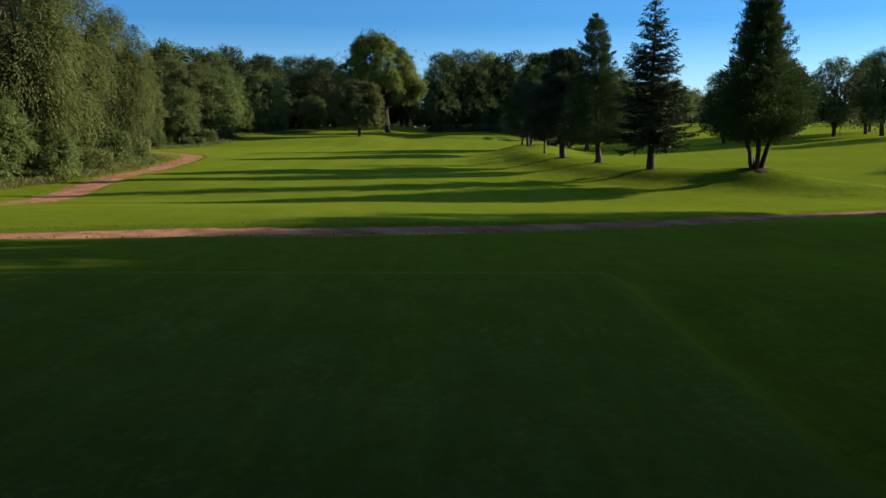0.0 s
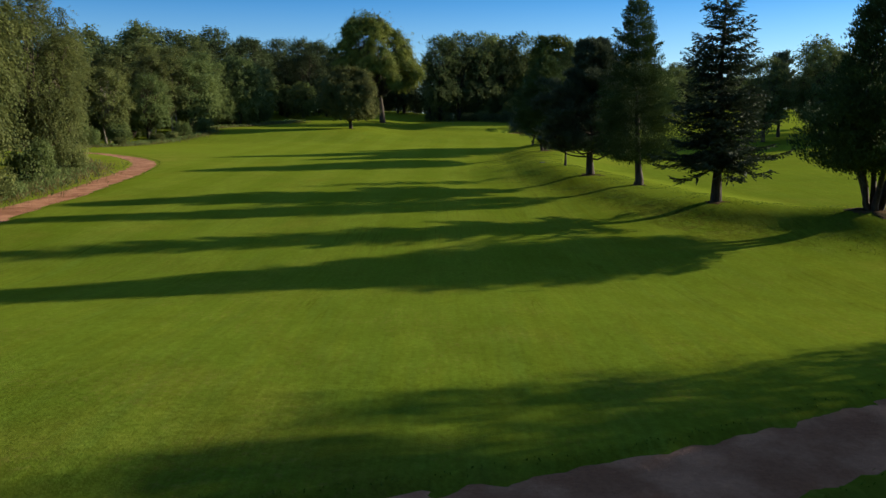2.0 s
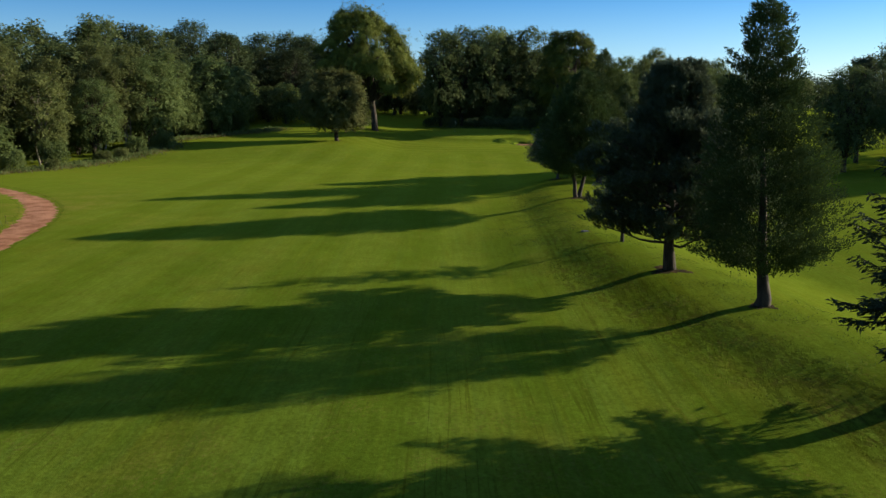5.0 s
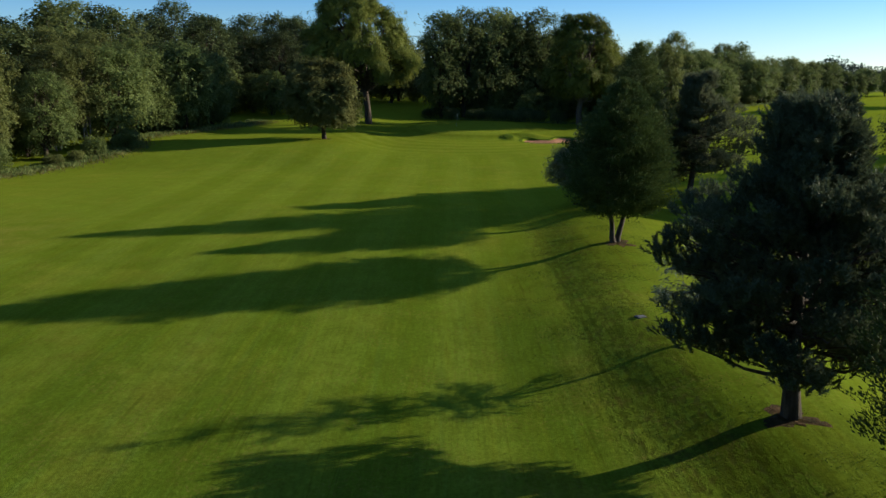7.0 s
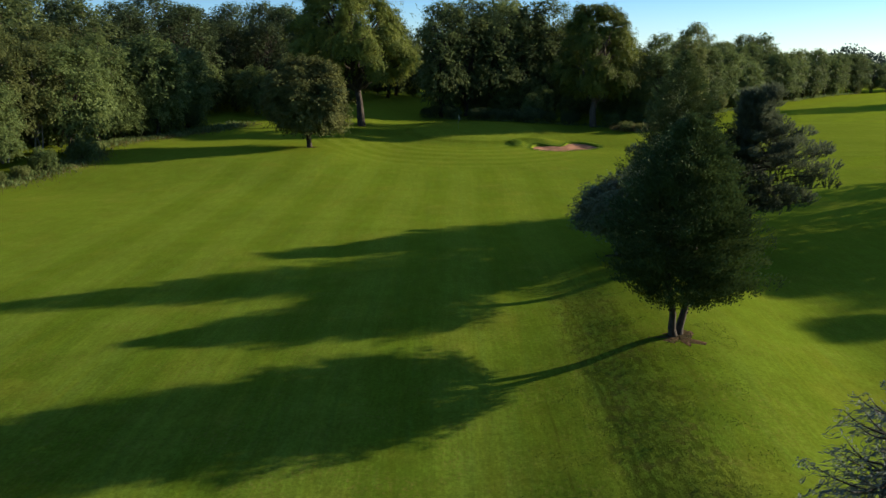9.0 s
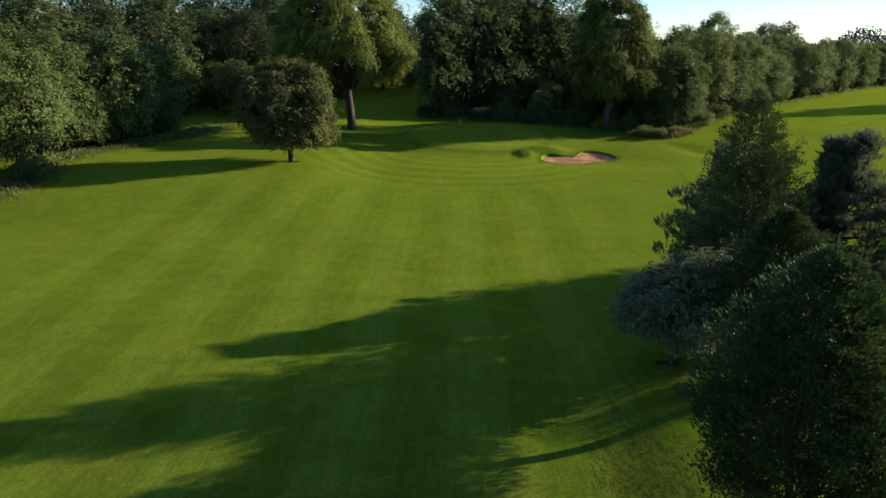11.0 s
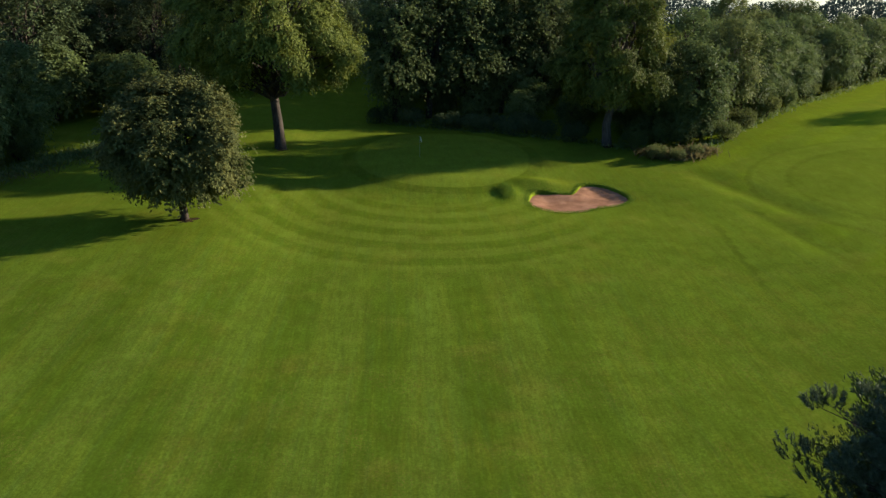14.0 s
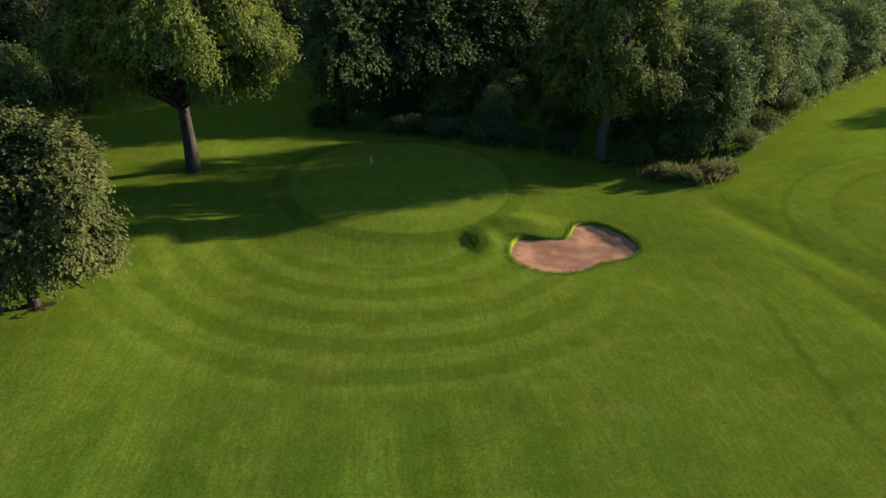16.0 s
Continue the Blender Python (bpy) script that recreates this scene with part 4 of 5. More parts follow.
i_ = pine_tree("pine_tree", "leaning blue green pine with a lopsided crown", 10.9, 3.7, 2.7, 0.26, 18, limbs=64, pads=5, tufts=24, needles=30, side=(0.45, 0.0), leaf=0.18, width=0.034, plump=1.0, mat=LITPINE, swell=1.3)
set_down(i_, 21.4, 128.6)
h3 = cypress_tree("cypress_tree", "dense dark cypress crowded against a broad pine", 8.6, [(0, 3.0), (0.08, 3.6), (0.25, 3.6), (0.42, 3.1), (0.58, 2.5), (0.74, 1.8), (0.88, 1.0), (1, 0.15)], 0.7, 0.24, 42000, 29, stems=2, leaf=0.17, boughs=620)
set_down(h3, 20.4, 139.0)
h3.scale = (1, 1.6, 1)
e_ = spruce_tree("spruce_tree", "young silvery blue spruce with open level branches", 5.9, 2.1, 1.7, 0.09, 19, mat=BLUE, tiers=1.5, up=0.14, wide=0.034, dens=7, size=0.55)
set_down(e_, 10.2, 86.7)

# ---- trees by the green ----
s_ = broad_tree("maple_tree", "round leafy maple standing alone on the fairway", "tree", MAPLE, BARK, 11.3, 6.5, 1.1, 0.30, 10000, 9, 0.29, 21, lean=(-0.8, 0), lobes=56, split=True, loose=0.03, lobe=0.70, flat=0.5)
set_down(s_, -17.4, 181.1)
l_ = broad_tree("lime_tree", "tall broad lime tree with drooping sunlit foliage", "tree", LIME, BARK, 23.6, 12.0, 5.6, 0.54, 12500, 10, 0.30, 22, droop=0.6, lean=(-3.4, 0), lobes=96, split=True, loose=0.03, lobe=0.46, squash=0.8, cone=0.5, flat=0.15)
set_down(l_, -13.3, 208.7)
r_ = broad_tree("lime_tree", "large lime tree at the corner of the wood", "tree", LIME, GREYBARK, 20.3, 8.0, 3.4, 0.5, 8000, 9, 0.30, 23, droop=0.5, lobes=60, split=True, loose=0.04, lobe=0.60, squash=0.7, cone=0.3, flat=0.25)
set_down(r_, 24.9, 213.2)

# ---- woodland trees, a few kinds repeated ----
WOOD = "trees of the wood"
k_tall = broad_tree("poplar_tree", "tall dark woodland tree with a narrow crown", "tree", DEEP, BARK, 22.0, 5.4, 1.8, 0.36, 2500, 6, 0.44, 31, top=1.2, group=WOOD, lobes=40, lobe=0.9, loose=0.22)
k_oak = broad_tree("oak_tree", "broad woodland oak with dense green leaves", "tree", OAK, BARK, 17.0, 6.4, 1.4, 0.40, 3000, 6, 0.39, 32, group=WOOD, lobes=40, squash=0.7, lobe=0.9, loose=0.18)
k_ash = broad_tree("ash_tree", "light green woodland tree with feathery edges", "tree", OLIVE, PALEBARK, 16.0, 5.2, 2.9, 0.22, 2700, 6, 0.37, 33, droop=0.1, group=WOOD, stems=3, lobes=38, squash=0.8, lobe=0.85, loose=0.18)
k_birch = broad_tree("willow_tree", "tall olive willow with fine hanging foliage", "tree", OLIVE, GREYBARK, 16.0, 4.8, 1.0, 0.28, 5400, 9, 0.20, 34, droop=0.9, group=WOOD, lobes=40, lobe=0.9, loose=0.25)
k_hazel = broad_tree("hazel_tree", "bushy hazel leafy nearly to the ground", "tree", OAK, BARK, 9.0, 4.2, 0.7, 0.14, 2900, 6, 0.26, 35, group=WOOD, stems=4, lobes=44, squash=0.6, lobe=0.85, loose=0.15)
k_warm = broad_tree("oak_tree", "woodland oak with yellowing leaves in the sun", "tree", WARM, BARK, 18.0, 6.0, 1.8, 0.38, 2600, 6, 0.42, 36, group=WOOD, lobes=40, squash=0.75, lobe=0.9, loose=0.2)
k_thick = broad_tree("hazel_tree", "dark hazel thicket among taller trees", "tree", OAK, BARK, 9.0, 4.2, 0.6, 0.14, 800, 6, 0.50, 41, group=WOOD, stems=4, lobes=30, squash=0.7)
k_back = broad_tree("oak_tree", "dark tree deep in the wood", "tree", DEEP, BARK, 18.5, 6.0, 1.2, 0.36, 1050, 6, 0.62, 40, group=WOOD, lobes=32, squash=0.8, loose=0.2)
k_yew = broad_tree("yew_tree", "dark evergreen tree in deep shade of the wood", "tree", SHADE, BARK, 18.5, 6.2, 0.9, 0.36, 1500, 7, 0.50, 43, group=WOOD, lobes=36, squash=0.7, loose=0.2, flat=0.8)
k_under = shrub("bramble_shrub", "bramble thicket under the trees, coloured dark for shade", SHADE, 2.6, 2.3, 2800, 0.22, 44, "shrubs at the edge")
k_scots = pine_tree("pine_tree", "dark pine on the far slope", 11.5, 3.0, 4.0, 0.22, 37, limbs=34, pads=4, tufts=7, needles=16, leaf=0.45, width=0.11)
k_shrub = shrub("hawthorn_shrub", "rounded hawthorn bush at the edge of the grass", OAK, 3.2, 2.2, 3600, 0.22, 38, "shrubs at the edge")
k_grey = shrub("willow_shrub", "grey green bush at the edge of the grass", OLIVE, 2.4, 1.9, 2600, 0.22, 39, "shrubs at the edge")

rng = np.random.default_rng(77)
used = set()


def plant(kind, x, y, s=1.0, label="", sz=None):
    turn = float(rng.uniform(0, 360))
    sz = sz or s * float(rng.uniform(0.88, 1.16))
    if kind.name not in used:
        used.add(kind.name)
        set_down(kind, x, y, turn, s)
        kind.scale = (s, s, sz or s)
        return kind
    return again(kind, x, y, turn, s, label, sz)


# the edge along the left of the fairway
for x, y, k, s in ((-31, 62, k_birch, 1.12), (-33.5, 74, k_birch, 1.2), (-33, 87, k_birch, 0.95), (-40, 66, k_back, 1.0), (-41, 82, k_back, 1.0), (-44, 96, k_back, 0.8), (-37, 52, k_oak, 0.95), (-48, 60, k_back, 1.1),
                   (-29.5, 56, k_hazel, 0.72), (-28.0, 61.5, k_hazel, 0.5), (-30.5, 50, k_hazel, 0.7), (-29.5, 64, k_shrub, 1.2), (-31, 81, k_shrub, 1.0), (-33, 92, k_grey, 1.1), (-37, 101, k_grey, 1.0), (-28.5, 70, k_grey, 1.0), (-36, 45, k_thick, 0.9)):
    plant(k, x, y, s)
for x, y, k, s in ((-60, 128, k_ash, 0.85), (-57, 139, k_warm, 0.72), (-58, 150, k_ash, 0.9), (-55, 160, k_ash, 0.82), (-51, 168.5, k_ash, 0.85), (-55.5, 176, k_ash, 0.9), (-46.5, 176, k_hazel, 1.5), (-47, 186, k_oak, 0.85), (-42, 194, k_hazel, 1.45), (-40, 203, k_hazel, 1.2),
                   (-68, 135, k_back, 0.85), (-67, 149, k_back, 0.95), (-65, 163, k_ash, 1.0), (-59, 174, k_back, 0.9), (-57, 187, k_ash, 1.05), (-53, 198, k_back, 0.95), (-50, 210, k_yew, 0.85), (-78, 140, k_back, 0.8), (-78, 158, k_back, 0.95), (-74, 172, k_back, 0.85),
                   (-60, 190, k_back, 1.0), (-53, 206, k_yew, 1.0), (-66, 173, k_back, 0.98), (-46, 222, k_yew, 1.0), (-58, 226, k_yew, 1.05), (-69, 186, k_back, 1.05), (-64, 200, k_back, 0.9), (-62, 214, k_yew, 0.98), (-88, 150, k_back, 1.0), (-86, 170, k_back, 0.9), (-80, 190, k_back, 1.05), (-75, 208, k_back, 0.95), (-72, 226, k_back, 1.2)):
    plant(k, x, y, s)
for x, y, s in ((-51, 141, 0.9), (-50, 150, 1.0), (-46.5, 157, 0.75), (-44.5, 164, 0.85), (-42.5, 170, 1.0), (-53, 133, 1.0), (-48.5, 146, 0.6), (-45, 160, 0.6)):
    plant(k_shrub if s > 0.8 else k_grey, x, y, s)
for x, y, s in ((-56, 145, 0.8), (-54, 155, 0.75), (-52.5, 163.5, 0.8), (-61, 135, 0.9), (-50, 181, 0.8), (-46, 189.5, 0.8), (-45, 199, 0.9), (-63, 127, 0.9), (-48, 205, 0.9), (-44, 212, 0.9), (-60, 160, 0.9), (-38, 228, 0.8), (-43, 222, 1.0)):
    plant(k_thick, x, y, s)
for x, y, k, s in ((-44.5, 188.5, k_hazel, 0.95), (-42.0, 196.5, k_hazel, 0.95), (-39.2, 201.5, k_hazel, 0.72), (-42.6, 190.6, k_shrub, 1.05), (-40.2, 196.4, k_shrub, 1.0), (-37.9, 201.2, k_shrub, 0.85)):
    plant(k, x, y, s)
# the dark wood behind the glade
for x, y, k, s in ((-34, 236, k_yew, 0.85), (-44, 232, k_yew, 0.8), (-30, 252, k_yew, 0.85), (-40, 256, k_yew, 0.8), (-52, 250, k_yew, 0.95), (-22, 262, k_yew, 0.9), (-26, 276, k_yew, 0.95), (-12, 282, k_yew, 1.0), (-38, 276, k_yew, 1.0), (-52, 270, k_yew, 0.9), (-64, 248, k_yew, 0.9), (-4, 290, k_yew, 0.9), (6, 292, k_warm, 0.9), (-66, 268, k_yew, 1.2),
                   (-37, 246, k_yew, 0.92), (-28, 249, k_yew, 0.9), (-46, 244, k_yew, 0.92), (-20, 254, k_yew, 0.9), (-13, 268, k_yew, 0.95), (-33, 222, k_thick, 0.9), (-28.5, 229, k_yew, 0.55), (-20, 246, k_thick, 0.8)):
    plant(k, x, y, s)
# more trees close the gaps of the wood on the left
for x, y, k, s in ((-53, 153, k_ash, 0.78), (-49.5, 162, k_oak, 0.66), (-61, 156, k_ash, 0.95), (-48.5, 172, k_ash, 0.74), (-52, 184, k_ash, 0.9), (-41, 238, k_yew, 0.94), (-44, 251, k_yew, 1.0), (-40, 262, k_yew, 1.0), (-34, 256, k_yew, 1.0), (-48, 231, k_yew, 0.92)):
    plant(k, x, y, s)
# unseen trees added beyond the wood, tall enough to shade the glade
for x, y, s in ((6, 264, 1.05), (14, 268, 1.1), (22, 262, 1.0), (12, 280, 1.1), (22, 276, 1.05), (30, 270, 0.95), (20, 288, 1.0), (32, 284, 0.95), (40, 266, 0.72), (42, 278, 0.75)):
    plant(k_back, x, y, s)
# the wood behind the green
for x, y, k, s in ((-0.5, 228, k_tall, 0.96), (4, 231, k_tall, 1.02), (9.5, 233, k_tall, 0.98), (14.5, 235, k_tall, 0.93), (20, 237, k_tall, 0.88), (8, 240, k_back, 0.95), (16, 238, k_back, 1.1), (27, 240, k_tall, 0.8), (31, 226, k_warm, 0.8), (1, 246, k_back, 1.05), (37, 244, k_back, 0.6), (25, 247, k_back, 0.9), (40, 231, k_oak, 0.76), (42, 248, k_ash, 0.6), (14, 254, k_back, 1.0), (33, 256, k_back, 0.75)):
    plant(k, x, y, s)
for x, y, k, s in ((-2.5, 227.5, k_under, 1.0), (1.5, 226, k_under, 0.9), (6, 224, k_under, 1.0), (10, 221.5, k_under, 0.9), (14, 219.5, k_under, 1.0), (18, 218, k_under, 0.8), (21.5, 216, k_under, 0.9), (27.5, 211, k_shrub, 0.9), (29, 206.5, k_grey, 0.7), (31, 205.5, k_grey, 0.6), (8, 223.5, k_under, 0.7), (16, 220.5, k_under, 1.0), (12, 222.5, k_under, 0.9), (33.5, 206.8, k_grey, 0.6)):
    plant(k, x, y, s)
for x, y, s in ((16, 226.5, 0.5), (22, 221.5, 0.5), (10, 229.5, 0.5), (27, 232, 0.6), (-20, 285, 0.75), (-31, 270, 0.75), (-44, 300, 0.9), (-36, 302, 0.95), (-28, 304, 0.9), (-20, 308, 1.0), (-12, 312, 0.9), (-3, 316, 1.0), (6, 320, 0.9), (15, 318, 1.0), (24, 314, 0.9), (12, 307, 0.8), (4, 309, 0.8), (-4, 302, 0.8), (-12, 296, 0.75), (18, 300, 0.75), (24, 290, 0.75), (-40, 268, 0.75), (0, 236, 0.59), (6, 235, 0.55), (12, 233, 0.63), (18, 230, 0.59), (24, 226, 0.55), (29, 221, 0.55), (4, 250, 0.67), (13, 247, 0.67), (22, 241, 0.67), (31, 233, 0.59), (38, 226, 0.50), (36, 219, 0.50), (33.5, 212.5, 0.42), (31.5, 213.5, 0.4), (36.5, 214, 0.42), (29, 215, 0.4), (39, 218, 0.45),
                (-48, 240, 0.63), (-40, 243, 0.63), (-33, 258, 0.63), (-24, 270, 0.67), (-46, 262, 0.67), (-57, 258, 0.67), (-56, 236, 0.67), (-56, 222, 0.63), (-48, 219, 0.55), (-58, 205, 0.59), (-52, 190, 0.55), (-55, 178, 0.55), (-60, 167, 0.55), (-62, 155, 0.55), (-64, 142, 0.55), (-72, 150, 0.63), (-70, 178, 0.63), (-16, 276, 0.63), (-8, 286, 0.63), (2, 297, 0.67), (10, 300, 0.67), (-70, 215, 0.63), (-66, 232, 0.63)):
    plant(k_thick, x, y, s)
# the hedge that climbs away on the right
for x, y, k, s in ((35.4, 215.5, k_hazel, 1.28), (31.5, 217.8, k_hazel, 1.12), (41.9, 221.3, k_ash, 0.64), (46.1, 226.6, k_hazel, 0.98), (51.4, 232.4, k_oak, 0.52), (56.8, 238.0, k_hazel, 0.89), (61.3, 244.1, k_oak, 0.49), (67.5, 247.9, k_hazel, 0.90), (73.9, 254.3, k_back, 0.46), (81.3, 260.8, k_back, 0.44), (88.8, 267.3, k_back, 0.44), (97.4, 274.9, k_oak, 0.42), (106.8, 280.3, k_oak, 0.42),
                   (49.5, 242.4, k_ash, 0.68), (62.6, 250.5, k_oak, 0.50), (70.7, 264.4, k_back, 0.52), (84.2, 277.1, k_back, 0.44), (98.3, 288.4, k_oak, 0.44), (114.0, 293.0, k_oak, 0.41), (55.1, 265.5, k_back, 0.46), (75.0, 283.6, k_back, 0.52), (39.9, 214.6, k_grey, 0.93), (66.1, 263.5, k_ash, 0.64), (58.9, 254.2, k_ash, 0.54), (48.6, 238.8, k_warm, 0.52), (77.3, 269.4, k_warm, 0.47), (90.2, 280.7, k_ash, 0.52), (44.0, 220.4, k_grey, 0.83), (49.1, 226.0, k_grey, 0.94), (54.9, 233.3, k_shrub, 0.74), (60.9, 239.6, k_grey, 0.85), (48.4, 230.7, k_hazel, 0.83), (54.1, 236.2, k_hazel, 0.84), (59.1, 241.1, k_hazel, 0.79), (64.3, 246.3, k_hazel, 0.84), (70.8, 251.9, k_thick, 0.79), (77.3, 257.4, k_thick, 0.79), (85.0, 264.4, k_thick, 0.76), (93.6, 272.6, k_hazel, 0.80), (102.4, 278.6, k_hazel, 0.74), (66.2, 244.9, k_grey, 0.95), (72.6, 250.8, k_shrub, 0.85), (79.0, 256.7, k_grey, 0.95), (86.7, 264.1, k_shrub, 0.85), (95.7, 272.5, k_grey, 0.96), (111.7, 285.0, k_hazel, 0.78), (119.9, 292.0, k_oak, 0.44), (129.5, 298.6, k_hazel, 0.78), (139.1, 304.7, k_oak, 0.42), (149.5, 310.4, k_hazel, 0.82), (44.9, 242.9, k_thick, 0.92), (53.8, 250.2, k_thick, 0.88), (62.3, 259.1, k_thick, 0.83), (70.7, 268.7, k_thick, 0.78), (81.6, 269.8, k_thick, 0.73), (67.2, 254.6, k_thick, 0.89), (75.4, 261.5, k_thick, 0.84), (92.6, 279.2, k_hazel, 0.74), (58.7, 247.0, k_thick, 0.89), (50.9, 256.8, k_back, 0.43), (63.7, 268.8, k_back, 0.43), (87.9, 284.5, k_back, 0.52), (104.5, 292.5, k_oak, 0.52)):
    plant(k, x, y, s * (1.28 if 40 < x < 72 else 1.16 if 40 < x < 105 and k not in (k_grey, k_shrub) else 1.0))
# trees on the slope to the right, and the row whose shade lies on the tee
for x, y, k, s in ((42, 129, k_oak, 0.60), (50.5, 131, k_oak, 0.66), (55, 135.5, k_scots, 0.95), (59.5, 131.5, k_oak, 0.68), (64, 126, k_oak, 0.70), (67, 137, k_back, 0.68), (56, 146, k_back, 0.66), (61, 155, k_back, 0.64), (72, 146, k_back, 0.68), (70, 128, k_scots, 1.05), (47, 137, k_scots, 0.9)):
    plant(k, x, y, s)
# unseen; trees left of and behind the tee are added to block the sky
for x, y, k, s in ((30, 39.5, k_oak, 0.64), (26.5, 33.5, k_back, 0.80), (30, 31, k_back, 0.75), (29, 35.2, k_back, 0.72), (35, 35, k_back, 0.70), (38, 28, k_back, 0.80), (25, 25, k_back, 1.10), (23.5, 16, k_back, 1.14), (22, 6, k_back, 1.17), (19, -5, k_back, 1.17), (34, 28, k_back, 0.85), (29, 19, k_back, 1.04), (28, 9, k_back, 1.10), (33, 14, k_back, 1.23), (31, 2, k_back, 0.98), (40, 34, k_back, 0.70), (41, 22, k_back, 0.94), (43, 8, k_back, 0.98), (38, -6, k_back, 1.23), (-16, 5, k_back, 1.50), (15, 0, k_back, 1.49), (20, -20, k_back, 1.50), (8, -22, k_back, 1.50), (-6, -20, k_back, 1.50), (-19, -16, k_back, 1.50), (-24, 9, k_back, 1.17), (-20, -3, k_back, 1.30), (12, -11, k_back, 1.50), (2, -13, k_back, 1.50), (-9, -12, k_back, 1.50), (-30, -8, k_back, 1.50), (-34, 6, k_back, 1.04)):
    plant(k, x, y, s)
for x, y, k, s in ((99, 238, k_oak, 0.85), (108, 150, k_oak, 0.6), (112, 176, k_oak, 0.6), (112, 205, k_oak, 0.55), (124, 232, k_oak, 0.6), (132, 262, k_oak, 0.6), (128, 246, k_oak, 0.6), (100, 128, k_oak, 0.9), (96, 104, k_scots, 1.0), (90, 88, k_oak, 0.9)):
    plant(k, x, y, s)
for i in range(15, 26):
    ang = radians(20 + i * 5.4)
    plant(k_back, 30 + math.cos(ang) * 330 * rng.uniform(0.9, 1.15), 120 + math.sin(ang) * 330 * rng.uniform(0.9, 1.1), 1.2)

# ---- flag on the green ----
flag = thing("golf_flag", (2.3, 205.6, gz(2.3, 205.6)), "thin flagstick with a small limp flag on the green", "flag")
bag = Bag()
bag.tube([(0, 0, -0.1), (0.0, 0, 1.1), (0.02, 0, 2.3)], [0.014, 0.012, 0.010], 8)
part_mesh("pole", bag.verts(), bag.f, STEEL, flag, smooth=True)
n = 9
fv = [(0.02 + 0.17 * i / (n - 1), 0.05 * math.sin(i * 0.9) + s * 0.004, 2.28 - 0.40 * j - 0.34 * (i / (n - 1)) ** 1.3) for s in (-1, 1) for j in (0, 1) for i in range(n)]
ff = [(s * 2 * n + i, s * 2 * n + i + 1, s * 2 * n + n + i + 1, s * 2 * n + n + i) for s in (0, 1) for i in range(n - 1)]
part_mesh("pennant", fv, ff, plain("pale_yellow_cloth", (0.50, 0.48, 0.26), 0.8), flag, "limp pale yellow cloth")


# ---- bare soil at the feet of trees ----


def soil_patch(x, y, r, seed, stretch=1.0):
    rng = np.random.default_rng(seed)
    rings, k = 6, 22
    v = [(x, y)]
    edge = 0.72 * (1 + 0.25 * np.sin(np.arange(k) * 0.9 + seed) + rng.normal(size=k) * 0.24)
    for i in range(1, rings + 1):
        for j in range(k):
            a = j / k * 2 * math.pi
            q = r * i / rings * edge[j]
            v.append((x + math.cos(a) * q * stretch, y + math.sin(a) * q))
    v = np.array(v)
    d = np.concatenate([[0], np.repeat(np.arange(1, rings + 1) / rings, k)])
    z = base_height(v[:, 0], v[:, 1]) + 0.045 * (1 - d ** 2) - 0.02 * d + rng.normal(size=len(v)) * 0.012
    f = [(0, 1 + j, 1 + (j + 1) % k) for j in range(k)]
    f += [(1 + i * k + j, 1 + (i + 1) * k + j, 1 + (i + 1) * k + (j + 1) % k, 1 + i * k + (j + 1) % k) for i in range(rings - 1) for j in range(k)]
    return tagged(new("soil", mesh_of("soil", np.column_stack([v, z]), f, SOIL, True)), "bare reddish soil and litter round a tree foot", "soil", kind="structure")


for i, (x, y, r) in enumerate(((20.6, 56.6, 1.9), (15.3, 63.6, 0.9), (13.2, 73.4, 0.8), (11.0, 79.8, 1.2), (10.6, 105.0, 1.5), (11.1, 121.4, 0.9), (-17.3, 180.8, 1.3), (-13.3, 208.3, 1.0), (24.9, 212.7, 1.4))):
    soil_patch(x, y, r, 50 + i)

# ---- drain cover on the bank ----
dc = thing("drain_cover", (8.7, 90.1, gz(8.7, 90.1)), "small pale concrete drain box with an iron lid", "drain cover", turn=20)


def block(x0, x1, y0, y1, z0, z1, c):
    """A box with its upper edges cut back by c."""
    v = [(x0, y0, z0), (x1, y0, z0), (x1, y1, z0), (x0, y1, z0), (x0, y0, z1 - c), (x1, y0, z1 - c), (x1, y1, z1 - c), (x0, y1, z1 - c), (x0 + c, y0 + c, z1), (x1 - c, y0 + c, z1), (x1 - c, y1 - c, z1), (x0 + c, y1 - c, z1)]
    f = [(0, 1, 5, 4), (1, 2, 6, 5), (2, 3, 7, 6), (3, 0, 4, 7), (4, 5, 9, 8), (5, 6, 10, 9), (6, 7, 11, 10), (7, 4, 8, 11), (8, 9, 10, 11)]
    return v, f


part_mesh("surround", *block(-0.21, 0.21, -0.17, 0.17, -0.2, 0.035, 0.012), plain("concrete", (0.11, 0.11, 0.10), 0.9), dc)
part_mesh("lid", *block(-0.15, 0.15, -0.11, 0.11, 0.03, 0.05, 0.008), plain("rusty_iron", (0.10, 0.10, 0.105), 0.7), dc, "grey iron lid")
# solid block coloured near black for the shade inside the mouth
part_mesh("mouth", *block(-0.17, 0.17, 0.165, 0.20, -0.1, 0.045, 0.01), plain("dark_opening", (0.02, 0.02, 0.02), 0.9), dc, "dark drain mouth")

# ---- weeds, tufts and litter ----


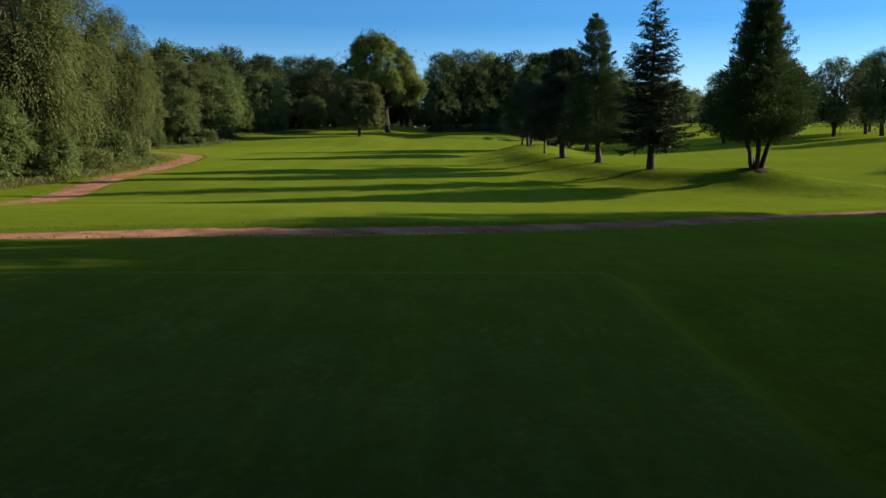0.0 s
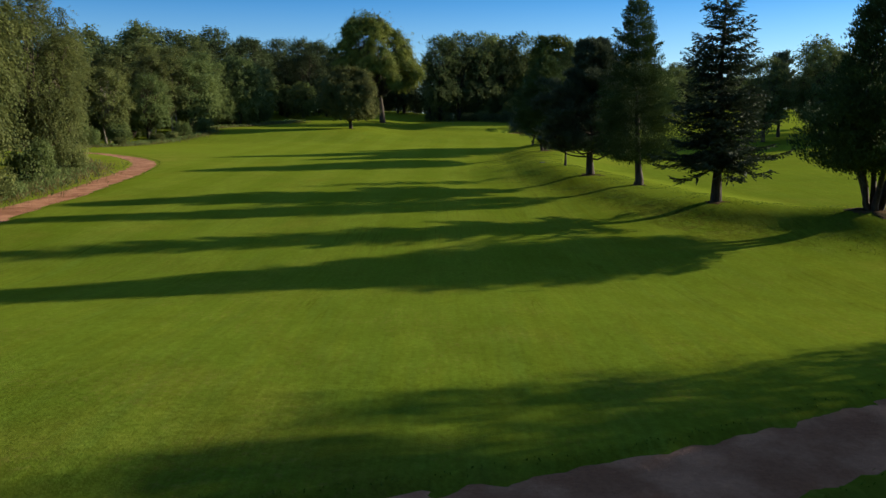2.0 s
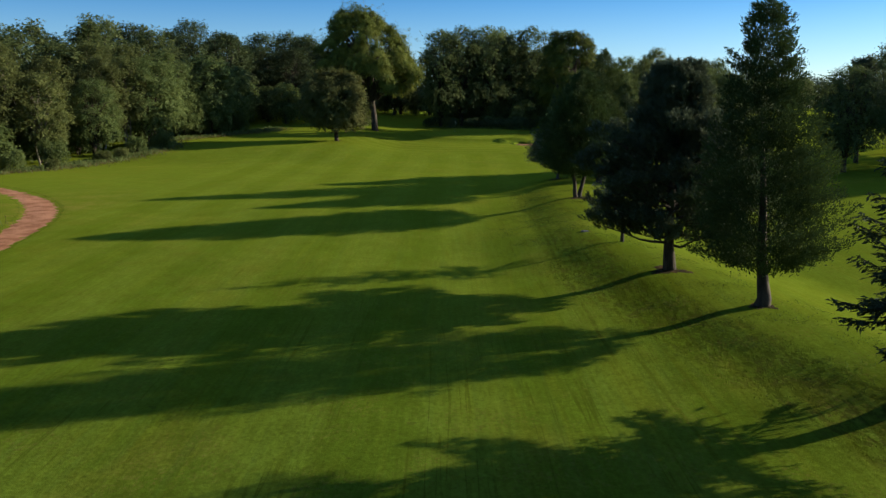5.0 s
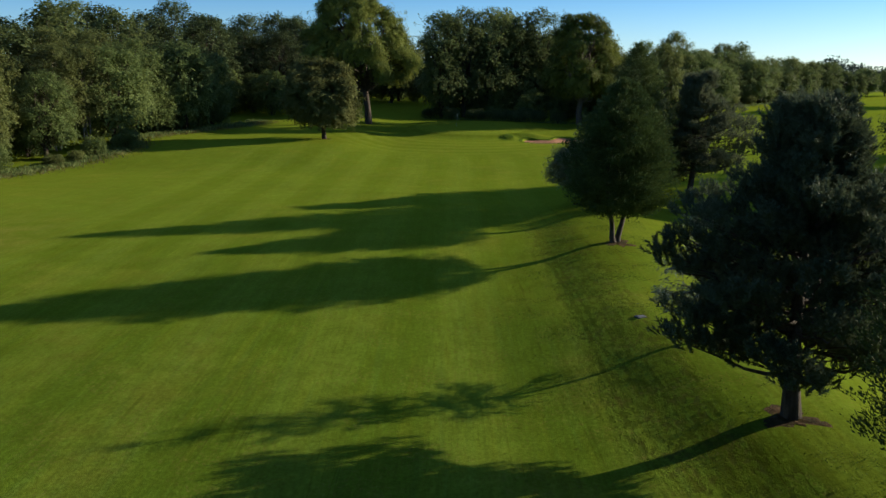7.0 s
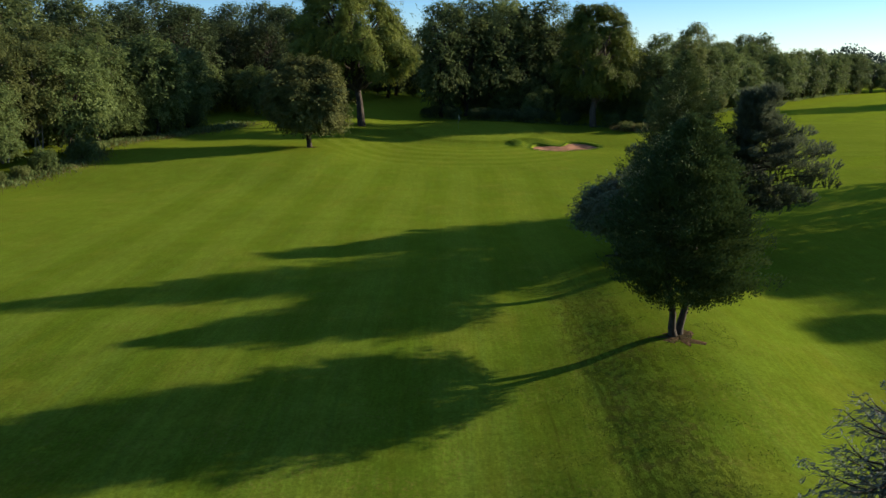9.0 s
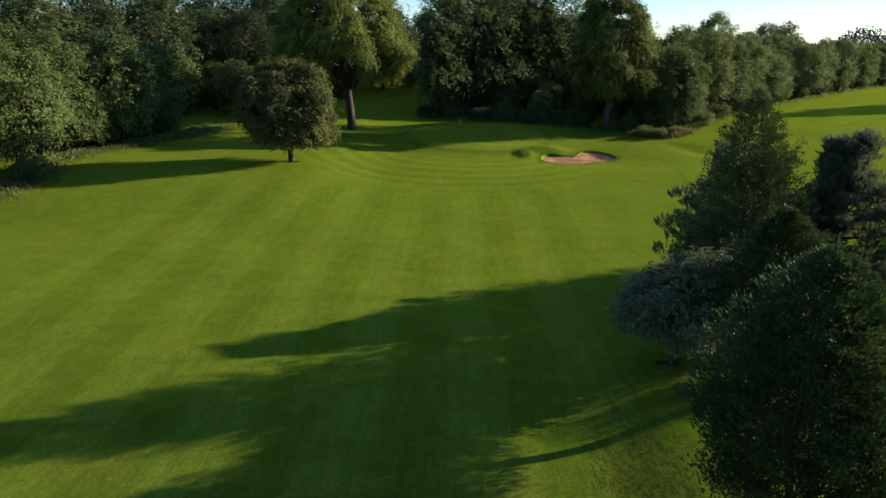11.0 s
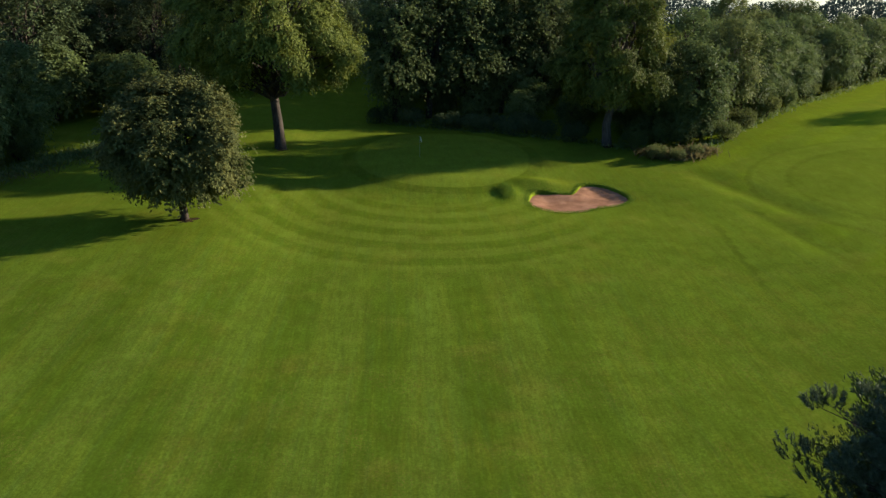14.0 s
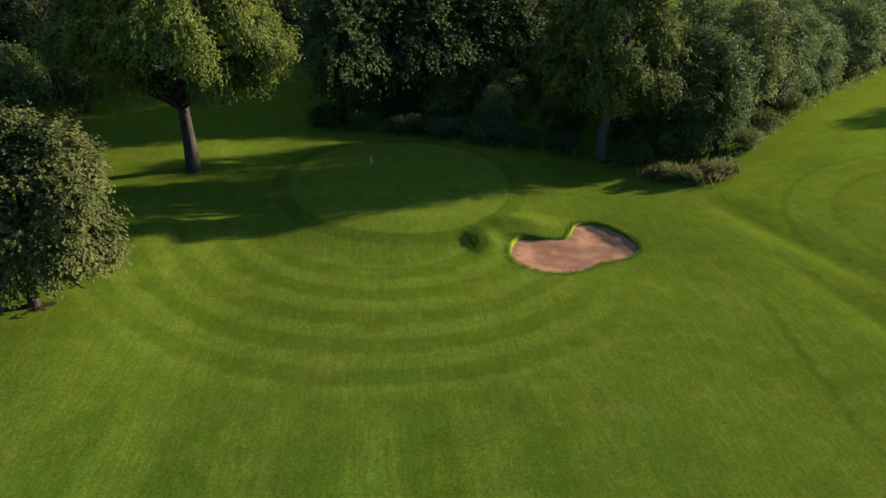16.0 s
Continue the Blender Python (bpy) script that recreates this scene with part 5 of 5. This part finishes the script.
def blades(name, label, category, mat, xy, height, width, seed, spread=0.5):
    """Clumps of narrow blades standing on the ground."""
    rng = np.random.default_rng(seed)
    n = len(xy)
    z = base_height(xy[:, 0], xy[:, 1])
    h = height * rng.uniform(0.5, 1.3, n)
    lean = unit(rng, n) * spread
    al = np.array([0, 0, 1.0]) + lean
    c = np.column_stack([xy, z + h * 0.42])
    al /= np.linalg.norm(al, axis=1, keepdims=True)
    v, f = leaf_quads(c, al, unit(rng, n), h, width, rng)
    return tagged(new(name, mesh_of(name, v, f, mat)), label, category, kind="stuff")


def along(line, n, w, rng):
    p = curve_points(line, 0.5)
    i = rng.integers(0, len(p), n)
    return p[i] + rng.normal(size=(n, 2)) * w


rng = np.random.default_rng(99)
EDGE_A = [(-30, 48), (-28.6, 56), (-27.8, 66), (-28.6, 76), (-30.5, 88), (-33.5, 97), (-38, 104)]
EDGE_B = [(-56, 128), (-51.5, 138), (-48, 148), (-45, 156), (-42.5, 164), (-41.5, 171), (-44, 178), (-43, 184), (-39, 191), (-35, 199), (-31, 208)]
EDGE_C = [(-3.5, 227), (2, 224.5), (8, 221), (16, 217.5), (23, 214.5), (27.5, 209.5), (31.5, 206.5), (37.8, 212.2), (44, 219), (56, 232.5), (74, 250.5), (95, 271)]
blades("dry_weeds", "tall dry brown grass and weeds below the trees", "weeds", WEED, np.concatenate([along(EDGE_A, 5200, 1.2, rng), along(EDGE_B, 5500, 1.3, rng)]), 0.44, 0.05, 1)
heap = np.concatenate([np.array((hx, hy)) + rng.normal(size=(420, 2)) * np.array((1.0, 0.8)) for hx, hy in ((29.3, 207.8), (31.0, 206.4), (32.9, 206.8), (34.5, 208.4))])
blades("bramble_heap", "heap of dead brown bracken and brambles", "weeds", WEED, heap, 1.0, 0.16, 8, 0.9)
blades("nettles", "green nettles and brambles at the edge of the wood", "weeds", OAK, np.concatenate([along(EDGE_A, 5000, 1.3, rng) + (-1.6, 0), along(EDGE_B, 6500, 1.3, rng) + (-1.5, 0), along(EDGE_C, 2200, 0.6, rng) + (0, 0.7)]), 0.55, 0.18, 2, 0.9)
# rough uncut grass on the face of the bank
q = np.column_stack([rng.uniform(-6.0, 2.5, 46000), rng.uniform(46, 116, 46000)])
q[:, 0] += np.interp(q[:, 1], [p[0] for p in CREST], [p[1] for p in CREST])
thick = np.sin(q[:, 0] * 1.9 + q[:, 1] * 0.8) + np.sin(q[:, 0] * 0.7 - q[:, 1] * 1.1 + 2) + np.sin(q[:, 1] * 2.3 + q[:, 0] * 0.5) + 0.5 * np.sin(q[:, 1] * 5.1 - q[:, 0] * 4.3)
q = q[rng.random(len(q)) < np.clip(0.30 + 0.42 * thick, 0.03, 1) * np.clip((q[:, 0] - np.interp(q[:, 1], [p[0] for p in CREST], [p[1] for p in CREST]) + 6.0) / 2.5, 0, 1)]
blades("bank_grass", "tufty uncut grass on the face of the bank", "grass", BANKBLADE, q, 0.06, 0.028, 7, 1.3)
lip = []
for line, half in ((LINE_A, 1.30), (LINE_B, 1.52)):
    d = np.gradient(line, axis=0)
    d /= np.linalg.norm(d, axis=1, keepdims=True)
    n = np.column_stack([-d[:, 1], d[:, 0]])
    for sgn in (-1, 1):
        i = rng.integers(0, len(line), 1500)
        lip.append(line[i] + n[i] * (sgn * (half + rng.normal(size=len(i)) * 0.07))[:, None] + d[i] * rng.uniform(-0.4, 0.4, (len(i), 1)) + rng.normal(size=(len(i), 2)) * 0.04)
blades("path_edge_grass", "longer grass along the path edges", "grass", BLADE, np.concatenate(lip), 0.065, 0.03, 3, 1.3)
o = np.array(OUTLINE)
i = rng.integers(0, len(o), 3000)
c0 = o.mean(0)
q = o[i] + (o[i] - c0) / np.linalg.norm(o[i] - c0, axis=1, keepdims=True) * np.abs(rng.normal(size=len(i)) * 0.35)[:, None] + rng.normal(size=(len(i), 2)) * 0.12
blades("bunker_edge_grass", "long bright grass round the bunker lip", "grass", BLADE, q[inside(q[:, 0], q[:, 1], OUTLINE) < 0.0], 0.17, 0.04, 4, 0.8)
q = np.column_stack([rng.normal(10.4, 0.4, 1500), rng.normal(193.2, 0.9, 1500)])
blades("rough_tuft", "tall rough grass on the bunker shoulder", "grass", BLADE, q, 0.24, 0.05, 5, 0.9)


# ---- woods along the skyline ----


def far_woods(seed):
    rng = np.random.default_rng(seed)
    n = 110000
    a = np.where(np.arange(n) < 24000, radians(-25) + rng.random(n) * radians(235), radians(40) + rng.random(n) * radians(95))
    r = 330 + rng.uniform(0, 70, n)
    tops = 9.5 + 2.6 * np.sin(a * 29) + 2.2 * np.sin(a * 71 + 1) + 1.5 * np.sin(a * 173 + r * 0.1)
    x, y = 30 + np.cos(a) * r, 120 + np.sin(a) * r
    z = base_height(x, y) + tops * rng.random(n) ** 0.85
    v, f = leaf_quads(np.column_stack([x, y, z]), unit(rng, n), unit(rng, n) + np.array([0, 0, 0.4]), 1.0, 0.72, rng)
    return tagged(new("far_woods", mesh_of("far_woods", v, f, FARLEAF)), "distant dark belt of woodland along the horizon", "woodland", kind="stuff")


far_woods(123)
